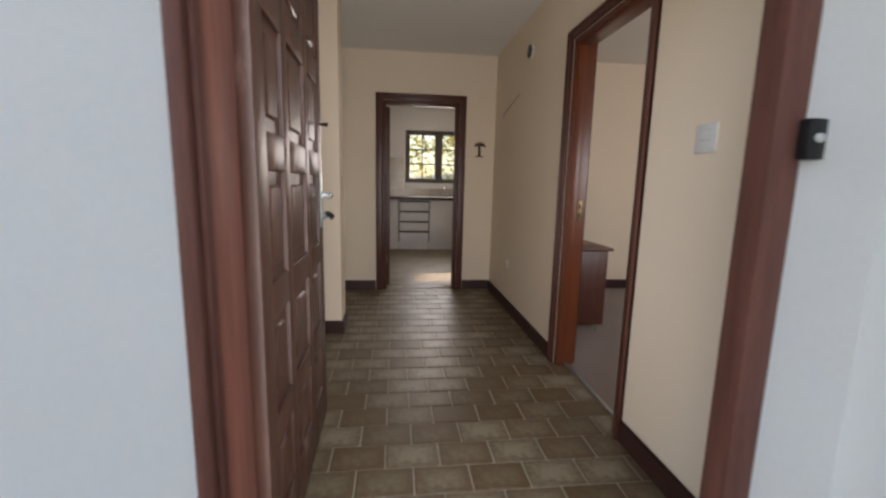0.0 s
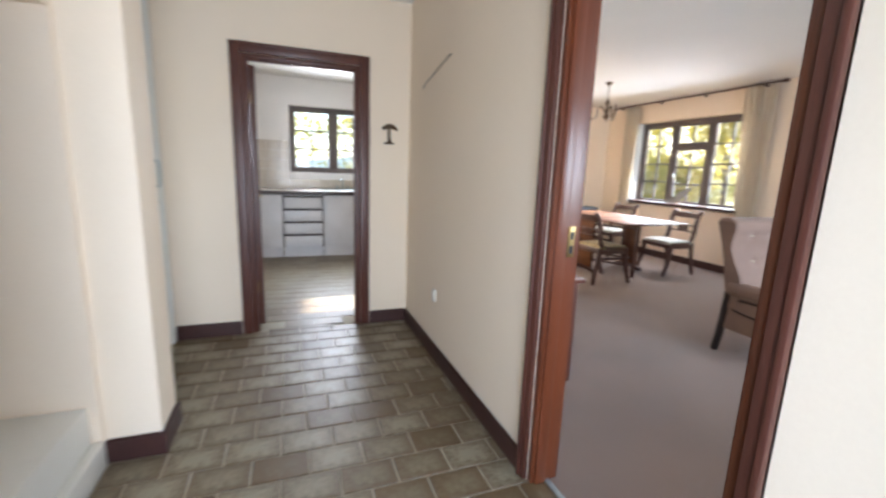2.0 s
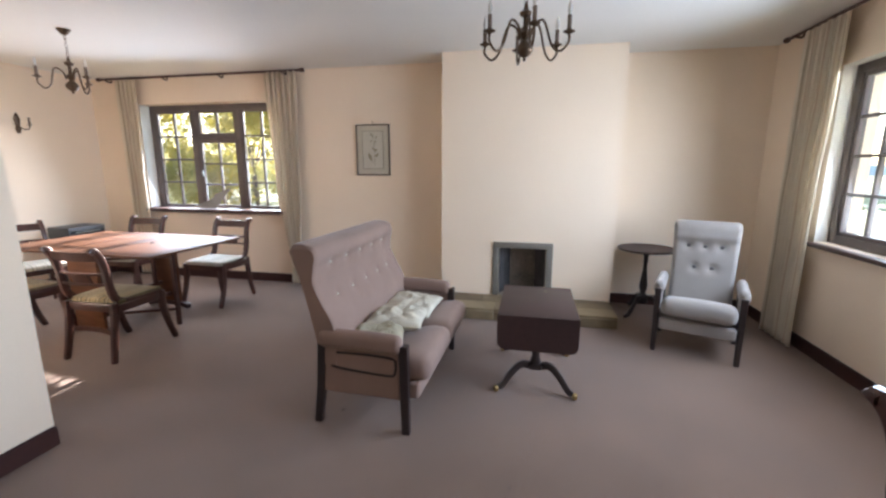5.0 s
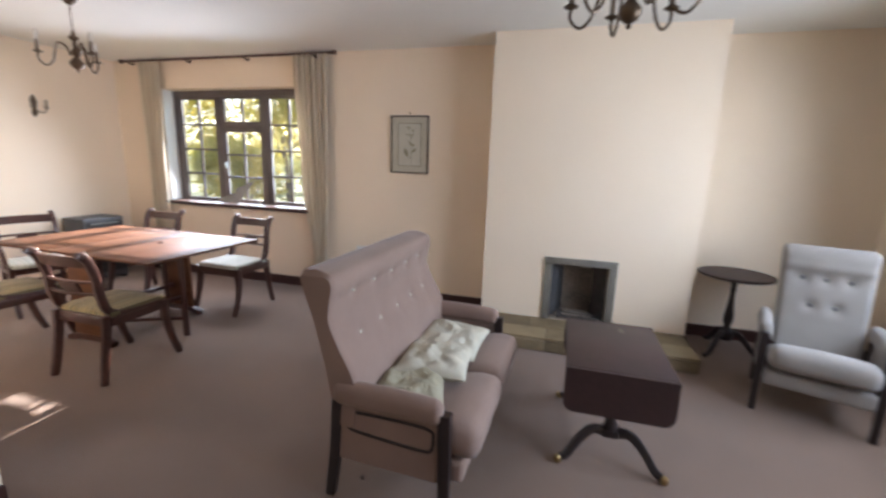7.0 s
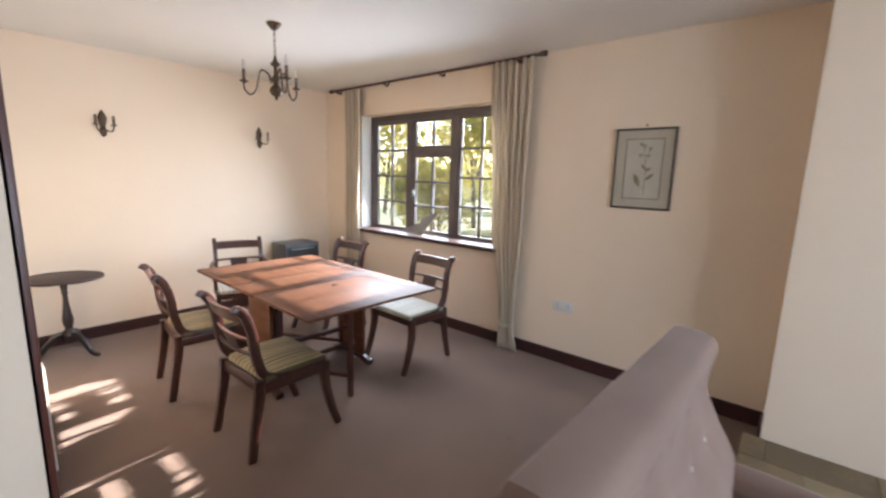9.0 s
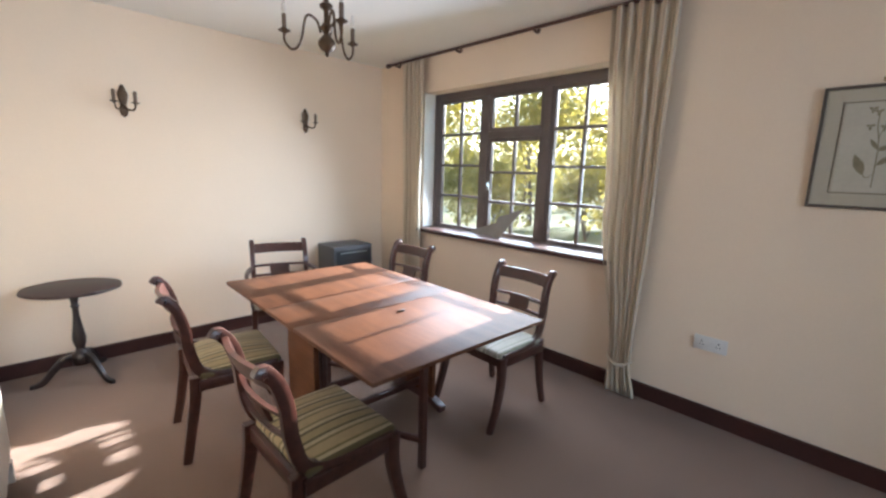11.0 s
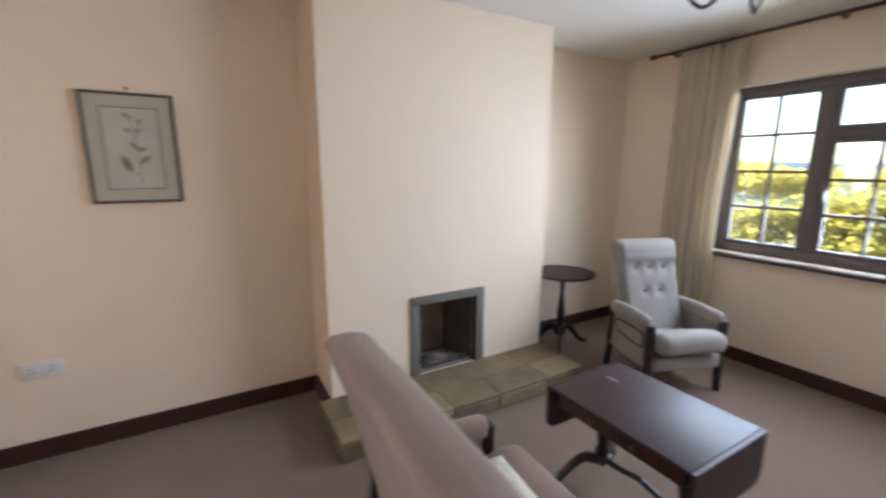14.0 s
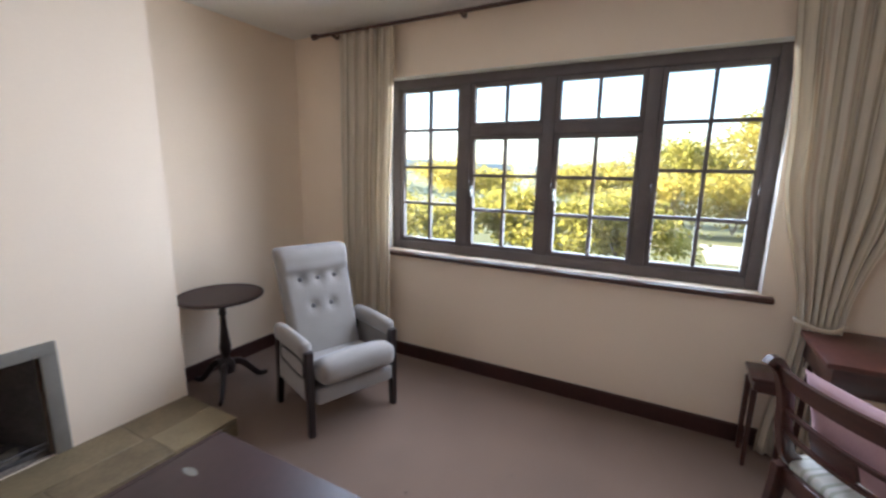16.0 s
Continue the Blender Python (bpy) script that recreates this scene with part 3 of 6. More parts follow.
part("key", sweep(bmesh.new(), [(DL - 0.06, -0.04, 1.03), (DL - 0.062, -0.062, 1.03), (DL - 0.07, -0.078, 1.015)], 0.014, 0.004, side=(0, 0, 1)), BLACKP, door, "bunch of keys left in the lock")
part("night_latch", sweep(bmesh.new(), [(DL - 0.05, -0.02, 1.44), (DL - 0.05, -0.04, 1.44), (DL - 0.05, -0.06, 1.44)], 0.007, 0.007, taper=lambda t: 0.7 + 0.9 * t * t), BRONZE, door, "protruding latch cylinder")
part("lock_face", bx(DL, DL + 0.003, -0.012, 0.012, 0.95, 1.2), STEEL, door, "lock face in the door edge")

# recess with its plinth and bench ledge
rec = thing("recess_bench", "cream painted low ledge inside the hall recess", "ledge", kind="structure")
part("plinth", bx(-0.665, -0.622, 2.0, 3.218, 0.0, 0.118, bev=0.006), TRIM, rec)
part("ledge", bx(-1.60, -0.665, 2.0, 3.218, 0.0, 0.277, bev=0.008), TRIM, rec)

# white cupboard door beyond the pier
cup = thing("cupboard_hall", "white painted hall cupboard with a tall door", "cupboard", kind="structure")
part("carcass", bx(-1.59, -0.70, 3.52, 4.60, 0.0, H - 0.01), TRIM, cup)
part("door_frame", box(box(bx(-0.70, -0.66, 3.52, 3.58, 0.0, 2.4), -0.70, -0.66, 4.54, 4.60, 0.0, 2.4), -0.70, -0.66, 3.58, 4.54, 2.32, 2.4), TRIM, cup)
part("door", box(bx(-0.698, -0.672, 3.585, 4.535, 1.02, 2.315, bev=0.004), -0.698, -0.672, 3.585, 4.535, 0.06, 1.005, bev=0.004), TRIM, cup)
part("handle", sweep(bmesh.new(), [(-0.672, 4.45, 1.12), (-0.645, 4.45, 1.13), (-0.645, 4.45, 1.27), (-0.672, 4.45, 1.28)], 0.007), STEEL, cup, "grey pull handle")


# ---------------------------------------------------------------- windows
def window(name, label, m, w, h, lights, rows_=4, fw=0.066, mull=0.075, depth=0.07):
    """A wooden casement window; local x runs across it, z up, y through it. lights: (width share, split)."""
    root = thing(name, label, "window", m, kind="structure")
    fr = bmesh.new()
    for b in ((0, fw, 0, h), (w - fw, w, 0, h), (fw, w - fw, 0, fw), (fw, w - fw, h - fw, h)):
        box(fr, b[0], b[1], 0, depth, b[2], b[3], bev=0.005)
    part("frame", fr, WINWOOD, root)
    inner = w - 2 * fw - mull * (len(lights) - 1)
    total = sum(s for s, _ in lights)
    x = fw
    for i, (share, split) in enumerate(lights):
        lw = inner * share / total
        if i:
            part("mullion", bx(x - mull, x, 0.002, depth - 0.002, fw, h - fw, bev=0.005), WINWOOD, root)
        z0, z1 = fw, h - fw
        bays = [(z0, z1, rows_)] if not split else [(z0, z0 + (z1 - z0) * 0.695, 3), (z0 + (z1 - z0) * 0.695 + 0.06, z1, 1)]
        if split:
            part("transom", bx(x, x + lw, 0.002, depth - 0.002, bays[0][1], bays[1][0], bev=0.005), WINWOOD, root)
        for c0, c1, rows in bays:
            sash = bmesh.new()
            s = 0.030
            xa, xb, za, zb = x + s, x + lw - s, c0 + s, c1 - s
            for b in ((x, xa, c0, c1), (xb, x + lw, c0, c1), (xa, xb, c0, za), (xa, xb, zb, c1)):
                box(sash, b[0], b[1], 0.012, 0.058, b[2], b[3], bev=0.004)
            sash_ob = part("sash", sash, WINWOOD, root)
            g = 0.011
            xm = (xa + xb) / 2
            part("glazing_bar", bx(xm - g, xm + g, 0.018, 0.052, za, zb, bev=0.003), WINWOOD, sash_ob)
            rowh = (zb - za) / rows
            for r in range(1, rows):
                for q0, q1 in ((xa, xm - g), (xm + g, xb)):
                    part("glazing_bar", bx(q0, q1, 0.018, 0.052, za + r * rowh - g, za + r * rowh + g, bev=0.003), WINWOOD, sash_ob)
            for r in range(rows):
                for q0, q1 in ((xa, xm - g), (xm + g, xb)):
                    lo = za + r * rowh + (g if r else 0)
                    hi = za + (r + 1) * rowh - (g if r < rows - 1 else 0)
                    p = part("pane", bx(q0 - 0.003, q1 + 0.003, 0.033, 0.037, lo - 0.003, hi + 0.003), GLASS, sash_ob, smooth=False)
                    p.visible_shadow = False
            if split and rows == 3:
                part("latch", box(bx(x + lw - 0.028, x + lw - 0.012, 0.058, 0.068, (za + zb) / 2 - 0.03, (za + zb) / 2 + 0.05, bev=0.003), x + lw - 0.025, x + lw - 0.016, 0.066, 0.09, (za + zb) / 2 + 0.01, (za + zb) / 2 + 0.025, bev=0.002), STEEL, sash_ob, "grey metal casement latch")
        x += lw + mull
    return root


# local y faces the room
window("window_dining", "dark painted wooden casement window with small panes", pose(6.075, EW[0], EW[2], 0, 0, 90), EW[1] - EW[0], EW[3] - EW[2], [(1, False), (1, True), (1, False)])
window("window_living", "wide dark painted wooden casement window with small panes", pose(SW[0], -0.06, SW[2], 0, 0, 0), SW[1] - SW[0], SW[3] - SW[2], [(1, False), (1, True), (1, True), (1, False)])
window("window_kitchen", "dark painted wooden kitchen window with small panes", pose(KW[1], 8.10, KW[2], 0, 0, 180), KW[1] - KW[0], KW[3] - KW[2], [(1, False), (1, False)], rows_=3, fw=0.05, mull=0.08)
solid("window_sill_dining", bx(5.775, 6.02, EW[0] - 0.06, EW[1] - 0.0, 0.866, 0.904, bev=0.008), SILLWOOD, "dark stained wooden window sill", "window sill", smooth=True)
solid("window_sill_living", bx(SW[0] - 0.05, SW[1] - 0.01, 0.012, 0.15, SW[2] - 0.035, SW[2] - 0.002, bev=0.008), SILLWOOD, "dark stained wooden window sill", "window sill", smooth=True)
solid("window_reveal_dining", box(box(bx(5.99, 6.004, EW[0] - 0.001, EW[0] + 0.012, EW[2], EW[3]), 5.865, 6.0, EW[0], EW[0] + 0.004, EW[2], EW[3]), 5.865, 6.0, EW[1] - 0.004, EW[1], EW[2], EW[3]), CEIL, "white painted window reveal")
solid("window_reveal_living", box(box(bx(SW[0], SW[1], 0.012, 0.097, SW[3] - 0.004, SW[3]), SW[0], SW[0] + 0.004, 0.012, 0.097, SW[2], SW[3]), SW[1] - 0.004, SW[1], 0.012, 0.097, SW[2], SW[3]), CEIL, "white painted window reveal")

# ---------------------------------------------------------------- living and dining furniture
def lounge_seat(name, label, category, m, w, fabric, cushions, legwood, buttons, d=0.62, top=1.0, button_mat=None, flare_w=0.02, rc=0.09, wing_w=0.05, head=0.0, profile=(), front=0.07, dip=0.0):
    """A high-backed wooden-framed seat facing -y: posts, padded arms with open sides, loose seat cushions and a reclined winged back."""
    root = thing(name, label, category, m)
    hw = w / 2
    yf, yb = -d * 0.46, d * 0.40
    for sx in (-1, 1):
        xo, xi = sx * hw, sx * (hw - 0.05)
        x0, x1 = min(xo, xi), max(xo, xi)
        part("leg", sweep(bmesh.new(), [((x0 + x1) / 2, yf, 0.0), ((x0 + x1) / 2, yf + 0.004, 0.25), ((x0 + x1) / 2, yf + 0.01, 0.505)], 0.022, 0.026, square=True, n=2, taper=lambda t: 0.8 + 0.2 * t), legwood, root, "dark wooden front leg")
        part("leg", sweep(bmesh.new(), [((x0 + x1) / 2, yb + 0.05, 0.0), ((x0 + x1) / 2, yb + 0.02, 0.22), ((x0 + x1) / 2, yb, 0.47)], 0.021, 0.026, square=True, n=2, taper=lambda t: 0.8 + 0.2 * t), legwood, root, "dark wooden rear leg")
        bm = puff(bmesh.new(), x0 - 0.012, x1 + 0.012, yf - 0.005 + 0.02, yb + 0.02, 0.455, 0.555, 0.035, 0.012)
        part("armrest", bm, fabric, root)
        part("side_panel", puff(bmesh.new(), (x0 + x1) / 2 - 0.012, (x0 + x1) / 2 + 0.012, yf + 0.03, yb + 0.005, 0.195, 0.46, 0.011, 0.0), fabric, root)
        xm = (x0 + x1) / 2 + sx * 0.008
        part("side_piping", sweep(bmesh.new(), [(xm, yf + 0.055, 0.345), (xm, yf + 0.05, 0.39), (xm, yf + 0.085, 0.433), (xm, yb - 0.10, 0.433), (xm, yb - 0.05, 0.415), (xm, yb - 0.05, 0.37), (xm, yb - 0.09, 0.345), (xm, yf + 0.10, 0.33), (xm, yf + 0.055, 0.345)], 0.008, 0.007, square=True, n=4), legwood, root, "dark curved edging of the side opening")
    part("seat_base", puff(bmesh.new(), -hw + 0.05, hw - 0.05, yf + 0.06 - front, yb, 0.19, 0.285, 0.02, 0.0), fabric, root)
    cw = (w - 0.104) / cushions
    for i in range(cushions):
        bm = puff(bmesh.new(), -hw + 0.052 + i * cw + 0.002, -hw + 0.052 + (i + 1) * cw - 0.002, yf - front, yb - 0.08, 0.285, 0.425, 0.055, 0.022, jit=0.004)
        for v in bm.verts:
            q = min(1, max(0, (v.co.y - yf + front - 0.10) / 0.16))
            v.co.z += 0.025 * (dip > 0.05) * (1 - q) - dip * q * q * (3 - 2 * q) * (v.co.z > 0.33)
        part("seat_cushion", bm, fabric, root)
    # back: a grid whose outline narrows above the arms and flares into wings
    bm = bmesh.new()
    nu, nv = (60, 40) if profile else (40, 44)
    z0 = 0.36

    def smooth(pts, v):
        s = min(max(v, 0), 0.9999) * (len(pts) - 1)
        i = int(s)
        f = s - i
        p = [Vector((0,) + tuple(pts[min(max(i + k, 0), len(pts) - 1)])) for k in (-1, 0, 1, 2)]
        return 0.5 * (2 * p[1] + (p[2] - p[0]) * f + (2 * p[0] - 5 * p[1] + 4 * p[2] - p[3]) * f * f + (3 * p[1] - p[0] - 3 * p[2] + p[3]) * f ** 3)

    def bp(u, v, face):
        if profile:
            p = smooth(profile[face], v)
            edge = min(1, (1 - abs(u)) * 40) ** 0.5
            p.x = u * hw - (0.006 * u * (1 - edge))
            p.y += 0.004 * (1 + u) * v
            rad = 0.065 if u > 0 else 0.025
            over = max(0, (abs(u) - 1) * hw + rad)
            p.z -= (rad - math.sqrt(max(0, rad * rad - over * over))) * max(0, (v - 0.6) / 0.4) ** 2
            if face == 0:
                p.y += 0.006 * (1 - edge) - 0.012 * edge * math.cos(u * math.pi / 2) * min(1, 5 * (1 - v))
                for bu, bv in buttons:
                    q = smooth(profile[0], bv)
                    dd = ((u - bu) * hw) ** 2
                    dz = (p.z - q.z) ** 2
                    p.y += 0.012 * math.exp(-(dd + dz) / 0.0009) + 0.006 * math.exp(-dd / 0.03 - dz / 0.0004)
            return p
        z = z0 + (top - z0) * v
        fq = min(1, max(0, (v - 0.18) / 0.6))
        flare = flare_w * fq * fq * (3 - 2 * fq)
        half = hw - 0.078 + flare + 0.02 * max(0, v - 0.75) * 4 * (0.3 if v < 0.95 else 0.1)
        if (1 - v) * (top - z0) < rc:
            q = 1 - (1 - v) * (top - z0) / rc
            half -= rc * (1 - math.sqrt(max(0, 1 - q * q)))
        x = u * half
        q = min(1, max(0, (abs(u) - 0.62) / 0.38))
        wing = wing_w * q * q * (1.6 - 0.6 * q) if v > 0.12 else 0.0
        wing = wing * math.sin(min(1, (v - 0.12) / 0.25) * math.pi / 2) if wing else 0
        lean = 0.20 * v + 0.03 * v * v
        roll = 0.05 * max(0, v - 0.86) / 0.14
        y = yb - 0.10 + lean - wing * 1.1
        thick = 0.115 - 0.02 * v
        edge = min(1, (1 - abs(u)) * 9) ** 0.5
        vedge = min(1, (1 - v) * 8) ** 0.5
        if face == 0:
            pad = (0.035 * edge * vedge) + 0.012 * math.cos(u * math.pi / 2) * edge
            for bu, bv in buttons:
                dd = ((u - bu) * half) ** 2 + ((v - bv) * (top - z0)) ** 2
                pad -= 0.022 * math.exp(-dd / 0.0011)
            return Vector((x, y - pad - roll * 0.4 - head * (1 / (1 + math.exp(-(v - 0.765) * 70))) * (1 - max(0, (v - 0.9) / 0.1) ** 2 * 0.7), z))
        return Vector((x, y + thick * (0.45 + 0.55 * edge * vedge), z - 0.008 * face))
    grids = []
    for face in (0, 1):
        grids.append([[bm.verts.new(bp(-1 + 2 * i / nu, j / nv, face)) for i in range(nu + 1)] for j in range(nv + 1)])
        g = grids[-1]
        for j in range(nv):
            for i in range(nu):
                q = (g[j][i], g[j][i + 1], g[j + 1][i + 1], g[j + 1][i])
                bm.faces.new(q if face == 0 else q[::-1])
    a, b = grids
    rim = [(0, i) for i in range(nu + 1)] + [(j, nu) for j in range(1, nv + 1)] + [(nv, i) for i in range(nu - 1, -1, -1)] + [(j, 0) for j in range(nv - 1, 0, -1)]
    for (j, i), (k, l) in zip(rim, rim[1:] + rim[:1]):
        bm.faces.new((a[j][i], b[j][i], b[k][l], a[k][l]))
    back = part("backrest", bm, fabric, root)
    for bu, bv in buttons:
        p = bp(bu, bv, 0)
        s = bmesh.new()
        bmesh.ops.create_uvsphere(s, u_segments=10, v_segments=6, radius=0.009 if profile else 0.016)
        for v in s.verts:
            v.co = Vector((v.co.x, v.co.y * 0.5, v.co.z)) + p + Vector((0, -0.004, 0))
        part("button", s, button_mat or fabric, back, "covered button")
    return root


sofa_buttons = [(-0.66 + 0.33 * i, 0.62) for i in range(5)] + [(-0.66 + 0.33 * i, 0.38) for i in range(5)]
sofa_side = tuple(tuple((y, z if z < 0.58 else 0.58 + (z - 0.58) * 0.98) for y, z in f) for f in (((0.135, 0.36), (0.13, 0.45), (0.14, 0.58), (0.20, 0.70), (0.248, 0.81), (0.238, 0.90), (0.230, 0.96), (0.248, 1.008), (0.310, 1.028)),
             ((0.225, 0.36), (0.24, 0.45), (0.266, 0.58), (0.293, 0.70), (0.322, 0.81), (0.352, 0.90), (0.370, 0.96), (0.378, 1.0), (0.362, 1.024))))
lounge_seat("sofa", "two-seat mauve velour sofa, high buttoned back, dark wooden legs", "sofa", pose(3.757, 3.10, 0, 0, 0, -2), 1.17, MAUVE, 2, EBONY, sofa_buttons, d=0.55, top=1.015, button_mat=PILLOW, profile=sofa_side, front=0.125, dip=0.035)
lounge_seat("armchair", "pale grey buttoned armchair with dark wooden legs by the window", "armchair", pose(4.76, 0.92, 0, 0, 0, -110.5), 0.60, GREYFAB, 1, EBONY, [(-0.5, 0.68), (0, 0.68), (0.5, 0.68), (-0.27, 0.42), (0.27, 0.42)], d=0.50, top=0.995, button_mat=BUTTON, flare_w=0.012, rc=0.028, wing_w=0.0, head=0.028, front=0.10, dip=0.075)


def pillow(label, m, w, d, h, seed, mt):
    """A soft loose cushion with pinched corners and creases."""
    bm = bmesh.new()
    n = 34
    for f in (1, -1):
        g = []
        for j in range(n + 1):
            r = []
            for i in range(n + 1):
                u, v = -1 + 2 * i / n, -1 + 2 * j / n
                k = (1 - u ** 4) * (1 - v ** 4)
                fold = noise.noise((u * 1.3 + seed, v * 1.3, seed * 2.0))
                x, y = u * w / 2 * (1 - 0.06 * (1 - v * v)) , v * d / 2 * (1 - 0.06 * (1 - u * u))
                z = f * h / 2 * max(0, k) ** 0.6
                if f > 0:
                    z += (0.026 * noise.noise((u * 2.6 + seed, v * 2.6, seed)) + 0.010 * abs(noise.noise((u * 5 + fold * 2 + seed, v * 3.4, seed + 5))) - 0.007 * (1 - abs(noise.noise((u * 3 + fold * 3, v * 6 + seed, seed + 9)))) ** 6) * k
                r.append(bm.verts.new((x, y, z)))
            g.append(r)
        for j in range(n):
            for i in range(n):
                q = (g[j][i], g[j][i + 1], g[j + 1][i + 1], g[j + 1][i])
                bm.faces.new(q if f > 0 else q[::-1])
    bmesh.ops.remove_doubles(bm, verts=bm.verts, dist=0.0004)
    ob = new("cushion", mesh_of("cushion", bm, mt))
    ob.matrix_world = m
    return tagged(ob, label, "cushion")


pillow("crumpled faded olive cushion lying on the sofa seat", pose(3.405, 3.105, 0.456, -3, 0, 14), 0.34, 0.33, 0.09, 1, PILLOW_OLIVE)
pillow("faded olive cream cushion overlapping its neighbour on the sofa", pose(3.675, 3.06, 0.474, 2, 4, 6), 0.40, 0.35, 0.10, 2, PILLOW)
pillow("faded olive cream cushion lying on the sofa seat", pose(3.985, 3.055, 0.462, 3, -3, -3), 0.40, 0.36, 0.09, 3, PILLOW)


def dining_chair(label, m, fabric, arms=False):
    """A regency chair facing -y: sabre legs, scrolled back posts, curved crest and middle rails, drop-in seat."""
    root = thing("dining_chair", label, "chair", m, "chairs in the dining set")
    fw, bw = 0.235, 0.205
    for s in (-1, 1):
        part("leg", sweep(bmesh.new(), [(s * fw, -0.29, 0.0), (s * fw, -0.24, 0.14), (s * (fw - 0.005), -0.205, 0.30), (s * (fw - 0.01), -0.205, 0.43)], 0.019, 0.027, square=True, n=4, taper=lambda t: 0.75 + 0.3 * t), MAHOG, root)
        part("leg", sweep(bmesh.new(), [(s * (bw + 0.01), 0.245, 0.0), (s * bw, 0.215, 0.16), (s * bw, 0.188, 0.33), (s * bw, 0.18, 0.44)], 0.018, 0.027, square=True, n=4, taper=lambda t: 0.75 + 0.3 * t), MAHOG, root)
        part("back_post", sweep(bmesh.new(), [(s * (fw - 0.01), -0.20, 0.425), (s * (bw + 0.012), 0.02, 0.425), (s * bw, 0.15, 0.46), (s * bw, 0.195, 0.58), (s * bw, 0.208, 0.70), (s * bw, 0.238, 0.80), (s * bw, 0.275, 0.845), (s * bw, 0.29, 0.83)], 0.017, 0.024, square=True, n=4), MAHOG, root)
        part("seat_rail", bx(s * fw - 0.012 if s > 0 else -fw - 0.006, s * fw + 0.006 if s > 0 else -fw + 0.012, -0.20, 0.17, 0.372, 0.425, bev=0.004), MAHOG, root)
    part("seat_rail", bx(-fw + 0.012, fw - 0.012, -0.215, -0.19, 0.37, 0.435, bev=0.004), MAHOG, root)
    part("seat_rail", bx(-bw, bw, 0.165, 0.19, 0.37, 0.435, bev=0.004), MAHOG, root)

    def curved_rail(z0, z1, y, t, bow, half=bw):
        bm = bmesh.new()
        n = 10
        ring = []
        for i in range(n + 1):
            u = -1 + 2 * i / n
            yy = y + bow * (1 - u * u)
            lean = (z1 - z0) * 0.35
            ring.append([bm.verts.new(c) for c in ((u * half, yy - t, z0), (u * half, yy + t, z0), (u * half, yy + t + lean, z1), (u * half, yy - t + lean, z1))])
        for a, b in zip(ring, ring[1:]):
            for k in range(4):
                bm.faces.new((a[k], a[(k + 1) % 4], b[(k + 1) % 4], b[k]))
        bm.faces.new(ring[0])
        bm.faces.new(ring[-1][::-1])
        return bm
    part("crest_rail", curved_rail(0.765, 0.835, 0.228, 0.010, 0.035), MAHOG, root)
    part("middle_rail", curved_rail(0.655, 0.672, 0.200, 0.009, 0.03), MAHOG, root)
    part("middle_rail", curved_rail(0.575, 0.592, 0.193, 0.009, 0.03), MAHOG, root)
    part("splat", curved_rail(0.590, 0.657, 0.206, 0.008, 0.006, half=0.075), MAHOG, root)
    part("seat", puff(bmesh.new(), -fw + 0.008, fw - 0.008, -0.225, 0.165, 0.42, 0.462, 0.016, 0.022), fabric, root, "striped drop-in seat")
    if arms:
        for s in (-1, 1):
            part("armrest", sweep(bmesh.new(), [(s * bw, 0.20, 0.655), (s * (fw + 0.01), 0.08, 0.65), (s * (fw + 0.03), -0.06, 0.635), (s * (fw + 0.02), -0.13, 0.59), (s * (fw + 0.005), -0.11, 0.50), (s * (fw), -0.10, 0.42)], 0.013, 0.015, square=True, n=4), MAHOG, root)
    return root


first = dining_chair("dark mahogany dining chair with olive striped seat, at the table", pose(3.772, 5.41, 0, 0, 0, 91), SEATSTRIPE)
copy_thing(first, pose(3.728, 6.355, 0, 0, 0, 84))
c_b = dining_chair("dark mahogany dining chair with pale striped seat, pulled from the table", pose(5.07, 5.545, 0, 0, 0, -92), SEATPALE)
copy_thing(c_b, pose(5.03, 6.62, 0, 0, 0, -88))
dining_chair("dark mahogany dining armchair with pale seat at the table end", pose(4.40, 7.16, 0, 0, 0, -17), SEATPALE, arms=True)
copy_thing(c_b, pose(2.275, 1.055, 0, 0, 0, -60))["label"] = "dark mahogany chair with a pink cushion on it, by the desk"
pillow("faded pink flat cushion propped on the chair", pose(2.385, 1.12, 0.665, 74, 0, -60), 0.38, 0.34, 0.07, 5, PINK)


